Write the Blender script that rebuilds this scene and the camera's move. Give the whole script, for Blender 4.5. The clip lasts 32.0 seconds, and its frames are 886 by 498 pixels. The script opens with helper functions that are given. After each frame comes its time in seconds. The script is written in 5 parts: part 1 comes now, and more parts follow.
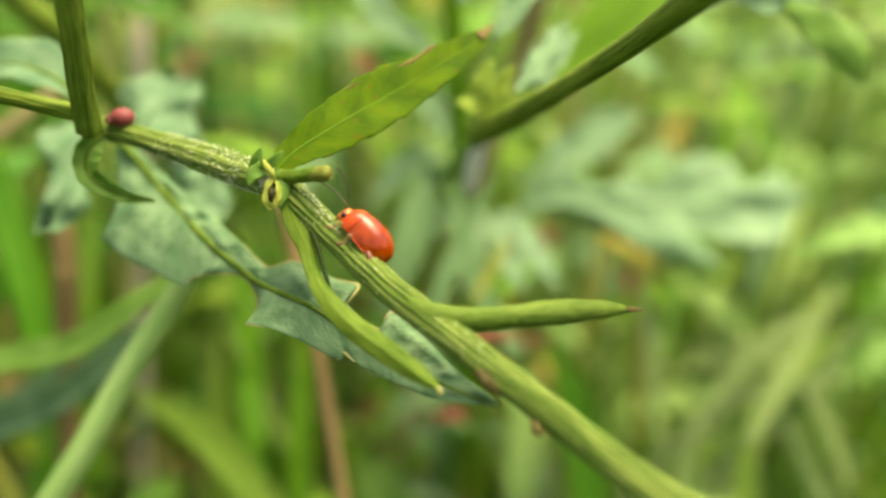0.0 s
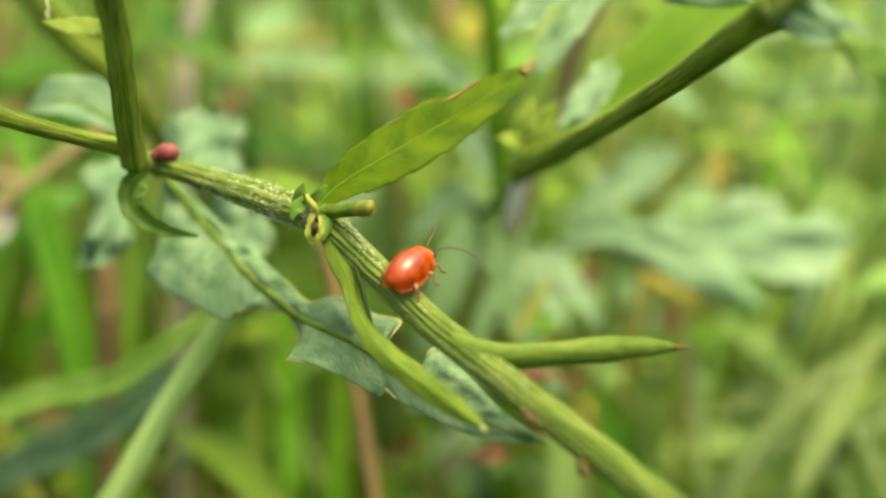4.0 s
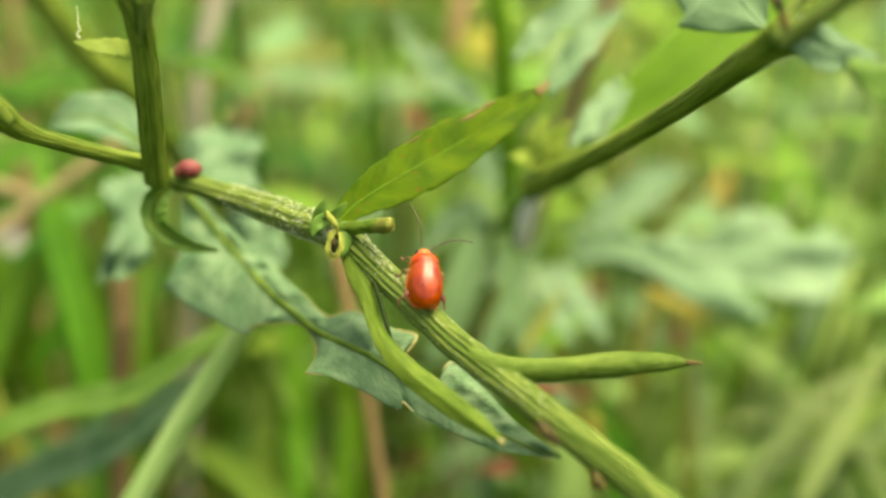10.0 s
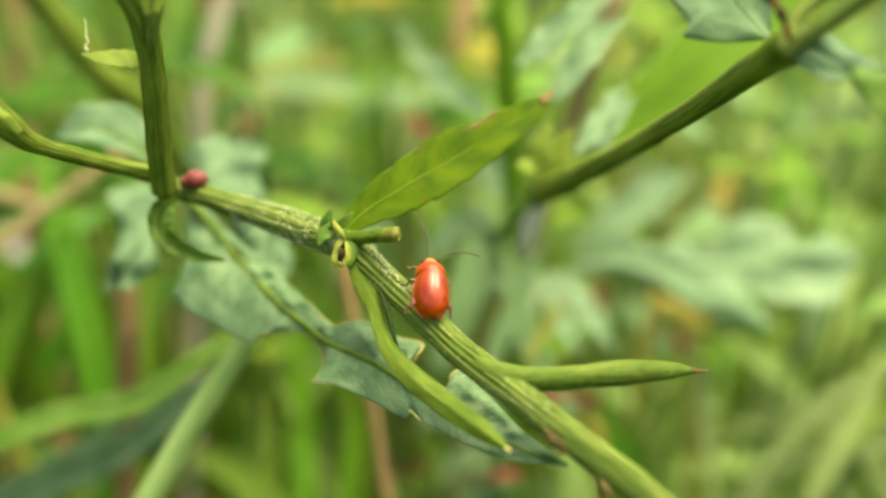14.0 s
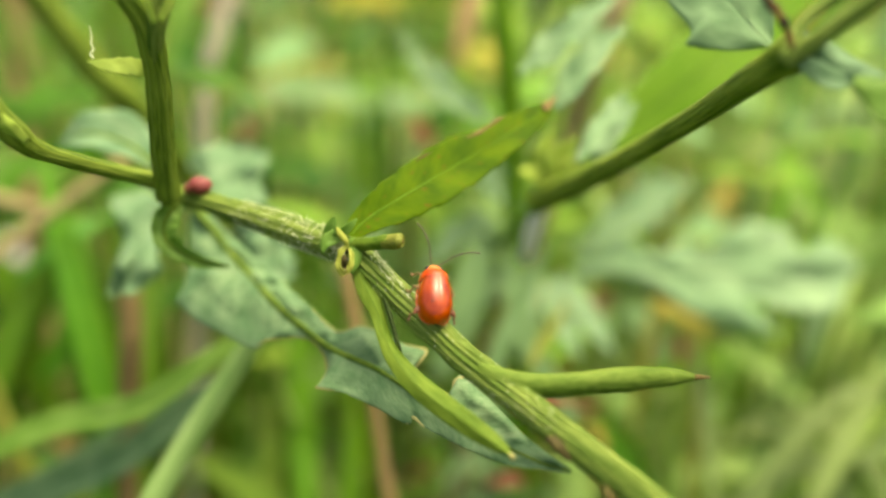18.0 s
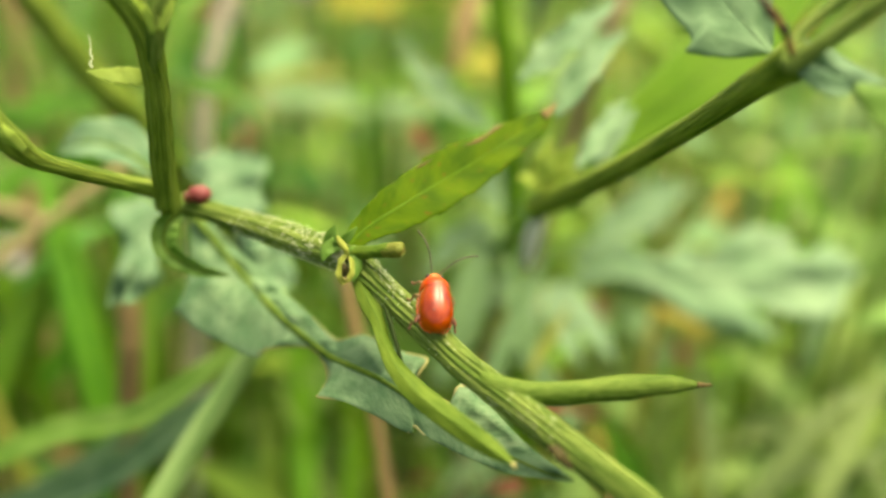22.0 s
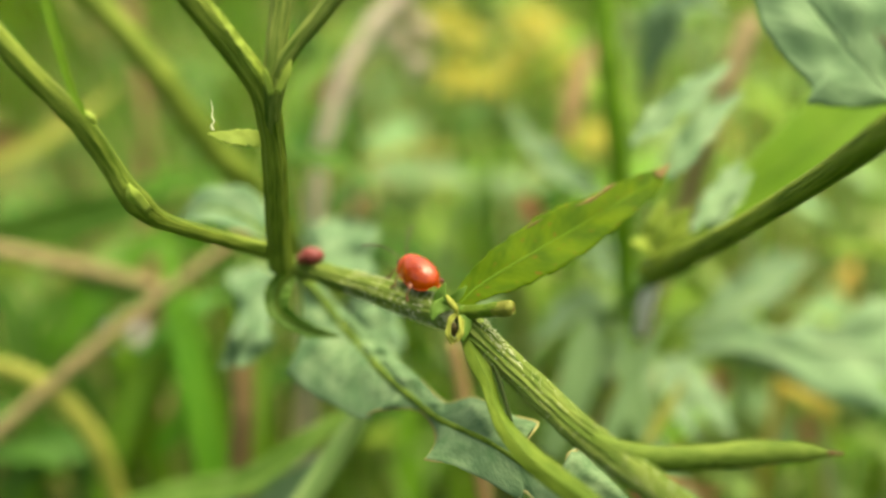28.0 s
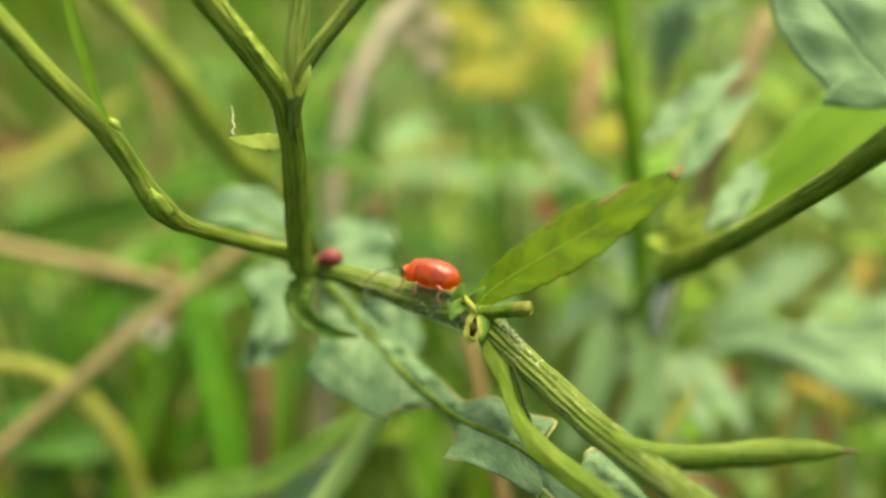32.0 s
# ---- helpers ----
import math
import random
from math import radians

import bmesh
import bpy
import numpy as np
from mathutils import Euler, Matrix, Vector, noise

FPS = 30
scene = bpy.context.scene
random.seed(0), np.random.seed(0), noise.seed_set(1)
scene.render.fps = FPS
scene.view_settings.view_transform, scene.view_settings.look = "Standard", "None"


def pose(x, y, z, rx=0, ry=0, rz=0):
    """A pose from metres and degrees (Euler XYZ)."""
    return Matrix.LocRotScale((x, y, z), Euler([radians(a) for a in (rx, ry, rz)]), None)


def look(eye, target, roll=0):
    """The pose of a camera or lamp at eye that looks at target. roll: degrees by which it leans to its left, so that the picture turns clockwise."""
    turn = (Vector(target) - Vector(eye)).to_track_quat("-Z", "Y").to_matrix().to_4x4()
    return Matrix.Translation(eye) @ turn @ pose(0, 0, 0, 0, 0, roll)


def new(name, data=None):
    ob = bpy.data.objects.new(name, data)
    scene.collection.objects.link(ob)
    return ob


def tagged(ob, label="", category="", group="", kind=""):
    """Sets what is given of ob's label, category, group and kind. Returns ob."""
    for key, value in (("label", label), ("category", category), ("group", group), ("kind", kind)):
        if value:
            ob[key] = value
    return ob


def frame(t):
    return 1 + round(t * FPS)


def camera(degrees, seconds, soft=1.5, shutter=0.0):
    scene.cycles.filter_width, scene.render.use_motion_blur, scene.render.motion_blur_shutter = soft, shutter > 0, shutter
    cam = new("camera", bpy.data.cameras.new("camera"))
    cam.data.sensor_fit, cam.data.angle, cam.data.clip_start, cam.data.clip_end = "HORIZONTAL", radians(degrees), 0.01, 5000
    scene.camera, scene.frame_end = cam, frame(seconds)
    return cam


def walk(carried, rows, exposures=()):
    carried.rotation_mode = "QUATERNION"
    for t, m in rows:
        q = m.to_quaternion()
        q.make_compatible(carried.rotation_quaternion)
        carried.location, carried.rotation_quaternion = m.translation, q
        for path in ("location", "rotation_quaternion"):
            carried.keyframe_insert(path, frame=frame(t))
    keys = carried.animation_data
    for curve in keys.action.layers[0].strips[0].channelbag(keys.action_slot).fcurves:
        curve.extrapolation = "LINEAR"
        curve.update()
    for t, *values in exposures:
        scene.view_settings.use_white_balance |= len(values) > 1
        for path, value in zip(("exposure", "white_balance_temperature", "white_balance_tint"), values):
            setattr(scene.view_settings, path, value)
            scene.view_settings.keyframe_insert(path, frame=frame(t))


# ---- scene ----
MM = 0.001

# ---- camera ----
cam = camera(49.92, 32.0, soft=2.7)
cam.data.dof.use_dof = True
cam.data.dof.focus_distance = 0.0484
cam.data.dof.aperture_fstop = 14.5
walk(cam, [
    (0, pose(0.00102, 0.00046, 0.21989, 57.000, -0.629, -2.137)),
    (0.5, pose(0.00104, 0.00071, 0.21941, 58.306, -0.284, -1.508)),
    (1, pose(0.00099, 0.00087, 0.21914, 58.663, -0.301, -0.935)),
    (1.5, pose(0.00079, 0.00080, 0.21930, 58.824, -0.268, -0.753)),
    (2, pose(0.00073, 0.00077, 0.21934, 59.156, -0.102, -0.523)),
    (3, pose(0.00076, 0.00096, 0.21934, 59.383, 0.284, -0.284)),
    (3.5, pose(0.00072, 0.00086, 0.21940, 59.391, 0.308, -0.214)),
    (5.5, pose(0.00064, 0.00064, 0.21951, 59.275, 0.328, -0.043)),
    (6, pose(0.00055, 0.00049, 0.21961, 59.347, 0.308, -0.112)),
    (7, pose(0.00041, 0.00042, 0.21977, 59.638, 0.306, -0.143)),
    (8, pose(0.00034, 0.00037, 0.21971, 59.918, 0.186, 0.064)),
    (9, pose(0.00000, 0.00000, 0.22000, 60.000, 0.000, 0.000)),
    (10, pose(-0.00019, -0.00012, 0.22015, 60.182, 0.018, 0.017)),
    (11, pose(-0.00018, -0.00010, 0.22020, 60.349, 0.149, 0.016)),
    (12, pose(-0.00038, -0.00018, 0.22036, 60.362, 0.083, -0.103)),
    (13, pose(-0.00034, -0.00020, 0.22039, 60.426, 0.229, -0.022)),
    (14, pose(-0.00043, -0.00024, 0.22044, 60.509, 0.233, -0.017)),
    (14.5, pose(-0.00047, -0.00015, 0.22047, 60.529, 0.262, -0.091)),
    (16.5, pose(-0.00048, -0.00017, 0.22046, 60.636, 0.296, -0.047)),
    (17, pose(-0.00055, -0.00026, 0.22053, 60.635, 0.267, -0.040)),
    (18, pose(-0.00063, -0.00033, 0.22063, 60.766, 0.198, -0.031)),
    (19, pose(-0.00064, -0.00031, 0.22058, 60.790, 0.148, 0.034)),
    (20, pose(-0.00069, -0.00033, 0.22069, 60.876, 0.219, 0.036)),
    (21, pose(-0.00077, -0.00025, 0.22076, 61.017, 0.341, -0.152)),
    (22, pose(-0.00071, -0.00013, 0.22076, 61.012, 0.376, -0.202)),
    (23, pose(-0.00083, -0.00030, 0.22076, 61.120, 0.186, -0.044)),
    (23.5, pose(-0.00085, -0.00006, 0.22061, 61.293, 0.355, 0.211)),
    (24, pose(-0.00090, 0.00034, 0.22058, 61.689, 0.573, 0.506)),
    (24.5, pose(-0.00084, 0.00007, 0.22041, 62.647, 0.498, 1.438)),
    (25, pose(-0.00028, 0.00012, 0.21962, 63.859, 1.025, 2.922)),
    (25.5, pose(-0.00070, -0.00012, 0.21963, 64.510, 0.809, 3.648)),
    (27.5, pose(-0.00120, -0.00030, 0.21938, 66.166, 2.438, 5.249)),
    (28, pose(-0.00086, -0.00025, 0.21934, 66.278, 3.132, 5.671)),
    (29, pose(-0.00084, -0.00036, 0.21945, 66.154, 3.543, 5.941)),
    (30, pose(-0.00083, -0.00038, 0.21965, 66.005, 3.811, 6.161)),
    (31, pose(-0.00102, -0.00054, 0.21984, 66.012, 3.876, 6.116)),
    (32, pose(-0.00104, -0.00067, 0.21992, 65.989, 3.780, 6.250)),
], exposures=[(0.0, 1.74, 8150, -5), (24.0, 1.74, 8150, -5), (28.0, 1.62, 8150, -5), (32.0, 1.62, 8150, -5)])

# ---- world and light: a bright, hazy overcast day ----
world = bpy.data.worlds.new("overcast_sky")
scene.world = world
world.use_nodes = True
wn = world.node_tree.nodes
sky = wn.new("ShaderNodeTexSky")
sky.sky_type = "NISHITA"
sky.sun_disc = False
sky.sun_elevation, sky.sun_rotation = radians(73), radians(60)
sky.air_density, sky.dust_density, sky.ozone_density = 0.7, 9.0, 0.3
wn["Background"].inputs["Strength"].default_value = 0.15
world.node_tree.links.new(sky.outputs["Color"], wn["Background"].inputs["Color"])

sun_data = bpy.data.lights.new("sun", "SUN")
sun_data.energy, sun_data.angle, sun_data.color = 0.5, radians(60), (1.0, 0.96, 0.88)
sun = new("sun", sun_data)
sun.matrix_world = look((0.40, 0.30, 1.6), (0.0, 0.1, 0.0))


# ---- materials ----
def plant_material(name, a, b, rough=0.45, translucent=0.35, fine=900.0, coarse=120.0, bump=0.15, spot=None, stretch=(1, 1, 1),
                   varied=0.0, island=False, coat=0.0, gloss=0.2, grain=False, punch=2.0, fleck=0.6):
    """Leaf and stem tissue: two colours mixed at two scales, fine relief, some light let through."""
    m = bpy.data.materials.new(name)
    m.use_nodes = True
    nt = m.node_tree
    n, l = nt.nodes, nt.links
    n.clear()
    out = n.new("ShaderNodeOutputMaterial")
    tc = n.new("ShaderNodeTexCoord")
    mp = n.new("ShaderNodeMapping")
    mp.inputs["Scale"].default_value = stretch
    if grain:
        at = n.new("ShaderNodeAttribute")
        at.attribute_name = "grain"
        l.new(at.outputs["Vector"], mp.inputs["Vector"])
    else:
        l.new(tc.outputs["Object"], mp.inputs["Vector"])
    big = n.new("ShaderNodeTexNoise")
    big.inputs["Scale"].default_value, big.inputs["Detail"].default_value = coarse, 3
    small = n.new("ShaderNodeTexNoise")
    small.inputs["Scale"].default_value, small.inputs["Detail"].default_value = fine, 4
    for t in (big, small):
        l.new(mp.outputs["Vector"], t.inputs["Vector"])
    mixf = n.new("ShaderNodeMath")
    mixf.operation = "MULTIPLY_ADD"
    l.new(small.outputs["Fac"], mixf.inputs[0])
    mixf.inputs[1].default_value = fleck
    half = n.new("ShaderNodeMath")
    half.operation = "MULTIPLY_ADD"
    l.new(big.outputs["Fac"], half.inputs[0])
    half.inputs[1].default_value, half.inputs[2].default_value = punch, 0.48 - fleck / 2 - punch / 2
    l.new(half.outputs[0], mixf.inputs[2])
    col = n.new("ShaderNodeMix")
    col.data_type = "RGBA"
    l.new(mixf.outputs[0], col.inputs["Factor"])
    col.inputs["A"].default_value, col.inputs["B"].default_value = (*a, 1), (*b, 1)
    colour = col.outputs["Result"]
    if spot:
        sp = n.new("ShaderNodeTexNoise")
        sp.inputs["Scale"].default_value, sp.inputs["Detail"].default_value = (3.2 if grain else 520), 2
        l.new(mp.outputs["Vector"], sp.inputs["Vector"])
        ramp = n.new("ShaderNodeValToRGB")
        ramp.color_ramp.elements[0].position, ramp.color_ramp.elements[1].position = 0.65, 0.72
        l.new(sp.outputs["Fac"], ramp.inputs["Fac"])
        mx = n.new("ShaderNodeMix")
        mx.data_type = "RGBA"
        l.new(ramp.outputs["Color"], mx.inputs["Factor"])
        l.new(colour, mx.inputs["A"])
        mx.inputs["B"].default_value = (*spot, 1)
        colour = mx.outputs["Result"]
    if varied:
        if island:
            rnd = n.new("ShaderNodeNewGeometry").outputs["Random Per Island"]
        else:
            rnd = n.new("ShaderNodeObjectInfo").outputs["Random"]
        hs = n.new("ShaderNodeHueSaturation")
        v = n.new("ShaderNodeMapRange")
        v.inputs["To Min"].default_value, v.inputs["To Max"].default_value = 1 - varied, 1 + varied
        l.new(rnd, v.inputs["Value"])
        l.new(v.outputs["Result"], hs.inputs["Value"])
        h = n.new("ShaderNodeMapRange")
        h.inputs["To Min"].default_value, h.inputs["To Max"].default_value = 0.5 - 0.05 * varied, 0.5 + 0.06 * varied
        wob = n.new("ShaderNodeMath")
        wob.operation = "FRACT"
        mul = n.new("ShaderNodeMath")
        mul.operation = "MULTIPLY"
        mul.inputs[1].default_value = 7.31
        l.new(rnd, mul.inputs[0])
        l.new(mul.outputs[0], wob.inputs[0])
        l.new(wob.outputs[0], h.inputs["Value"])
        l.new(h.outputs["Result"], hs.inputs["Hue"])
        l.new(colour, hs.inputs["Color"])
        colour = hs.outputs["Color"]
    bs = n.new("ShaderNodeBsdfPrincipled")
    l.new(colour, bs.inputs["Base Color"])
    bs.inputs["Roughness"].default_value = rough
    bs.inputs["Coat Weight"].default_value = coat
    bs.inputs["Specular IOR Level"].default_value = gloss
    if bump:
        bp = n.new("ShaderNodeBump")
        bp.inputs["Strength"].default_value, bp.inputs["Distance"].default_value = bump, 0.0003
        l.new(small.outputs["Fac"], bp.inputs["Height"])
        l.new(bp.outputs["Normal"], bs.inputs["Normal"])
    if translucent:
        tr = n.new("ShaderNodeBsdfTranslucent")
        l.new(colour, tr.inputs["Color"])
        ms = n.new("ShaderNodeMixShader")
        ms.inputs["Fac"].default_value = translucent
        l.new(bs.outputs["BSDF"], ms.inputs[1])
        l.new(tr.outputs["BSDF"], ms.inputs[2])
        l.new(ms.outputs["Shader"], out.inputs["Surface"])
    else:
        l.new(bs.outputs["BSDF"], out.inputs["Surface"])
    return m


ALONG = (1.0, 1.0, 0.10)
VEINS = (0.6, 1.0, 1.0)
STEM = plant_material("ridged_stem_green", (0.060, 0.115, 0.010), (0.19, 0.25, 0.052), 0.7, 0.1, 9, 3.5, 0.8, stretch=ALONG, grain=True, punch=3.0, fleck=1.6)
STEM_PALE = plant_material("pale_stem_green", (0.19, 0.33, 0.08), (0.34, 0.47, 0.17), 0.5, 0.15, 5, 2, 0.3, stretch=ALONG, grain=True)
STEM_DARK = plant_material("dark_stem_green", (0.065, 0.118, 0.007), (0.215, 0.285, 0.04), 0.65, 0.1, 7, 1.8, 0.6, stretch=ALONG, grain=True, punch=3.0, fleck=1.5)
LEAF = plant_material("fresh_leaf_green", (0.055, 0.125, 0.002), (0.125, 0.215, 0.004), 0.65, 0.45, 3.2, 0.5, 0.14, spot=(0.16, 0.11, 0.01), stretch=(0.8, 1, 1), grain=True, gloss=0.12, punch=3.0)
LEAF_BLUE = plant_material("blue_green_leaf", (0.080, 0.165, 0.068), (0.175, 0.275, 0.135), 0.6, 0.25, 4.5, 0.7, 0.35, stretch=(1, 1, 1), grain=True, punch=3.0, fleck=1.4)
LEAF_STRAP = plant_material("strap_leaf_green", (0.060, 0.118, 0.006), (0.135, 0.205, 0.022), 0.65, 0.2, 3.5, 0.7, 0.4, stretch=(1.0, 0.3, 1.0), grain=True, punch=3.0, fleck=1.3)
LEAF_TEAL = plant_material("teal_leaf", (0.085, 0.175, 0.08), (0.175, 0.275, 0.145), 0.6, 0.25, 3.0, 0.6, 0.2, grain=True, punch=3.0)
LEAF_PALE = plant_material("pale_blue_leaf", (0.135, 0.25, 0.115), (0.225, 0.345, 0.18), 0.55, 0.3, 2.5, 0.22, 0.3, stretch=VEINS, grain=True, punch=3.0)
LEAF_LIME = plant_material("lime_leaf", (0.115, 0.26, 0.012), (0.185, 0.335, 0.028), 0.5, 0.4, 2.5, 0.35, 0.3, stretch=VEINS, grain=True)
LEAF_DEEP = plant_material("deep_green_leaf", (0.09, 0.20, 0.02), (0.20, 0.33, 0.07), 0.5, 0.3, 2.5, 0.35, 0.3, stretch=VEINS, grain=True)
RIB = plant_material("pale_leaf_rib", (0.28, 0.40, 0.05), (0.38, 0.48, 0.10), 0.5, 0.2, 1400, 200, 0.2)
BUD = plant_material("yellow_bud_tissue", (0.21, 0.25, 0.03), (0.33, 0.35, 0.07), 0.5, 0.25, 1400, 300, 0.3)
OLIVE = plant_material("olive_cut_end", (0.095, 0.12, 0.013), (0.19, 0.20, 0.036), 0.6, 0.1, 4, 1.5, 0.4, grain=True)
DRY = plant_material("dry_brown_tissue", (0.075, 0.052, 0.014), (0.18, 0.13, 0.042), 0.7, 0.05, 1500, 300, 0.5)
# near-black green: the shadow in the strap leaf's slit, put into the colour
FOLD_SHADE = plant_material("fold_shade_green", (0.012, 0.026, 0.003), (0.035, 0.062, 0.008), 0.7, 0.1, 4, 1.5, 0.4, grain=True)
SCAR = plant_material("olive_brown_scar", (0.035, 0.028, 0.009), (0.11, 0.09, 0.025), 0.7, 0.0, 4, 1.5, 0.6, grain=True)
CHAR = plant_material("blackened_bud", (0.008, 0.006, 0.004), (0.13, 0.065, 0.012), 0.6, 0.0, 4.5, 2.0, 0.8, grain=True, punch=4.0)
STRAW = plant_material("straw", (0.25, 0.20, 0.09), (0.40, 0.33, 0.17), 0.6, 0.2, 700, 90, 0.3)
BROWN = plant_material("brown_dead_stem", (0.13, 0.092, 0.035), (0.26, 0.18, 0.08), 0.7, 0.1, 700, 90, 0.3)
YELLOWED = plant_material("yellowed_grass", (0.17, 0.20, 0.03), (0.27, 0.29, 0.06), 0.6, 0.2, 700, 90, 0.3)
CUT = plant_material("bleached_cut_stem", (0.74, 0.70, 0.66), (0.82, 0.79, 0.75), 0.7, 0.1, 700, 90, 0.3)
MARGIN = plant_material("withered_margin", (0.34, 0.32, 0.11), (0.50, 0.46, 0.20), 0.6, 0.2, 1500, 300, 0.3)
MARGIN_BROWN = plant_material("browned_margin", (0.15, 0.14, 0.045), (0.31, 0.29, 0.11), 0.6, 0.2, 1500, 300, 0.3)
POD_GREEN = plant_material("downy_pod_green", (0.055, 0.108, 0.007), (0.145, 0.21, 0.034), 0.7, 0.15, 7.0, 1.1, 0.5, stretch=(1, 1, 0.3), grain=True, punch=2.5, fleck=1.6)
HAIR = plant_material("white_down", (0.62, 0.68, 0.45), (0.75, 0.78, 0.60), 0.6, 0.3, 1500, 300, 0.0)
YELLOW = plant_material("yellow_petal", (0.34, 0.34, 0.03), (0.46, 0.43, 0.08), 0.5, 0.3, 700, 90, 0.1)
SEED = plant_material("pale_seed_fluff", (0.55, 0.48, 0.36), (0.72, 0.66, 0.52), 0.8, 0.3, 900, 120, 0.2)
REDDISH = plant_material("reddish_dead_leaf", (0.24, 0.08, 0.04), (0.38, 0.18, 0.10), 0.6, 0.2, 900, 120, 0.3)
GRASS = plant_material("grass_blades", (0.036, 0.105, 0.005), (0.15, 0.28, 0.017), 0.5, 0.35, 300, 14, 0.1, varied=0.55, island=True)
GRASS_ONE = plant_material("grass_blade_green", (0.065, 0.185, 0.009), (0.16, 0.315, 0.024), 0.5, 0.35, 300, 25, 0.1, varied=0.3)
GRASS_PALE = plant_material("pale_grass_blades", (0.26, 0.43, 0.085), (0.42, 0.56, 0.19), 0.45, 0.5, 300, 14, 0.1, varied=0.3, island=True)
GRASS_DRY = plant_material("dry_grass_blades", (0.50, 0.42, 0.16), (0.64, 0.56, 0.28), 0.6, 0.3, 300, 14, 0.1, varied=0.3, island=True)
GRASS_BROWN = plant_material("withered_grass_blades", (0.16, 0.11, 0.045), (0.34, 0.25, 0.11), 0.6, 0.25, 300, 14, 0.1, varied=0.3, island=True)
HERB_LIME = plant_material("weed_leaf_lime", (0.17, 0.34, 0.03), (0.28, 0.46, 0.07), 0.5, 0.5, 300, 20, 0.1, varied=0.3, island=True)
HERB_LIGHT = plant_material("weed_leaf_light", (0.29, 0.46, 0.115), (0.42, 0.57, 0.21), 0.5, 0.5, 300, 20, 0.1, varied=0.25, island=True)
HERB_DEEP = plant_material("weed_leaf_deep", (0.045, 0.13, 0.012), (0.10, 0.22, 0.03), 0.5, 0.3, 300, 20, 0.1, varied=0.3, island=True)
HERB_PALE = plant_material("weed_leaf_pale", (0.13, 0.25, 0.09), (0.22, 0.34, 0.16), 0.5, 0.3, 300, 20, 0.1, varied=0.25, island=True)
HERB_YELLOW = plant_material("weed_leaf_yellow", (0.36, 0.27, 0.04), (0.46, 0.38, 0.09), 0.5, 0.3, 300, 20, 0.1, varied=0.25, island=True)
GRASS_LIGHT = plant_material("light_grass_blade", (0.19, 0.33, 0.04), (0.30, 0.42, 0.08), 0.45, 0.4, 300, 25, 0.1)
GRASS_WAN = plant_material("wan_grass_blade", (0.20, 0.29, 0.085), (0.31, 0.40, 0.155), 0.5, 0.4, 300, 25, 0.1, varied=0.15)
SOIL = plant_material("dark_soil_and_moss", (0.022, 0.038, 0.008), (0.05, 0.085, 0.018), 0.9, 0.0, 160, 9, 0.6)


def shell_material(name, a, b, rough, coat):
    return plant_material(name, a, b, rough, 0.0, 3600, 1300, 0.10, coat=coat, gloss=0.3, punch=1.6)


ELYTRA = shell_material("glossy_orange_red_shell", (0.12, 0.004, 0.001), (0.42, 0.060, 0.002), 0.22, 0.35)
ORANGE = shell_material("orange_shell", (0.34, 0.020, 0.002), (0.54, 0.075, 0.004), 0.3, 0.2)
AMBER = shell_material("amber_cuticle", (0.40, 0.085, 0.012), (0.55, 0.16, 0.03), 0.35, 0.3)
DARKAMBER = shell_material("dark_amber_cuticle", (0.20, 0.045, 0.015), (0.34, 0.10, 0.03), 0.4, 0.1)
ANTENNA = shell_material("olive_brown_antenna", (0.09, 0.08, 0.035), (0.17, 0.15, 0.07), 0.5, 0.0)
ANTENNA_TIP = shell_material("dark_antenna", (0.05, 0.04, 0.025), (0.10, 0.08, 0.05), 0.6, 0.0)
LEGMAT = shell_material("tawny_leg", (0.17, 0.105, 0.04), (0.28, 0.18, 0.075), 0.5, 0.0)
DARKLEG = shell_material("dark_brown_leg", (0.10, 0.03, 0.015), (0.20, 0.06, 0.03), 0.4, 0.2)
BLACK = shell_material("black_eye", (0.01, 0.008, 0.006), (0.02, 0.015, 0.01), 0.2, 0.6)
PINK = shell_material("rosy_shell", (0.13, 0.022, 0.022), (0.21, 0.045, 0.042), 0.5, 0.0)


# ---- building blocks, all in millimetres ----
def smooth_path(points, n):
    """Catmull-Rom through the points; any number of columns."""
    p = np.array(points, float)
    p = np.vstack([2 * p[0] - p[1], p, 2 * p[-1] - p[-2]])
    k = len(p) - 3
    out = []
    for s in np.linspace(0, k - 1e-9, n):
        i = int(s)
        u = s - i
        a, b, c, d = p[i], p[i + 1], p[i + 2], p[i + 3]
        out.append(0.5 * (2 * b + (c - a) * u + (2 * a - 5 * b + 4 * c - d) * u * u + (3 * b - a - 3 * c + d) * u ** 3))
    return np.array(out)


def frames(path):
    """Tangents and a twist-free pair of normals along a path."""
    t = np.gradient(path, axis=0)
    t /= np.linalg.norm(t, axis=1)[:, None] + 1e-12
    ref = np.array([0.0, 0.0, 1.0]) if abs(t[0][2]) < 0.9 else np.array([1.0, 0, 0])
    ns = []
    n = ref
    for v in t:
        n = n - v * (n @ v)
        n = n / (np.linalg.norm(n) + 1e-12)
        ns.append(n)
    ns = np.array(ns)
    return t, ns, np.cross(t, ns)


def tube(points, rings=40, seg=14, ribs=0, depth=0.06, lumps=0.04, freq=0.8):
    """A round stem through points of x, y, z, radius, with ribs along it and small lumps; closed ends."""
    p = smooth_path(points, rings)
    t, a, b = frames(p[:, :3])
    run = np.concatenate([[0], np.cumsum(np.linalg.norm(np.diff(p[:, :3], axis=0), axis=1))]) + points[0][0]
    verts, faces, grain = [], [], []
    for i in range(rings):
        for j in range(seg):
            w = 2 * math.pi * j / seg
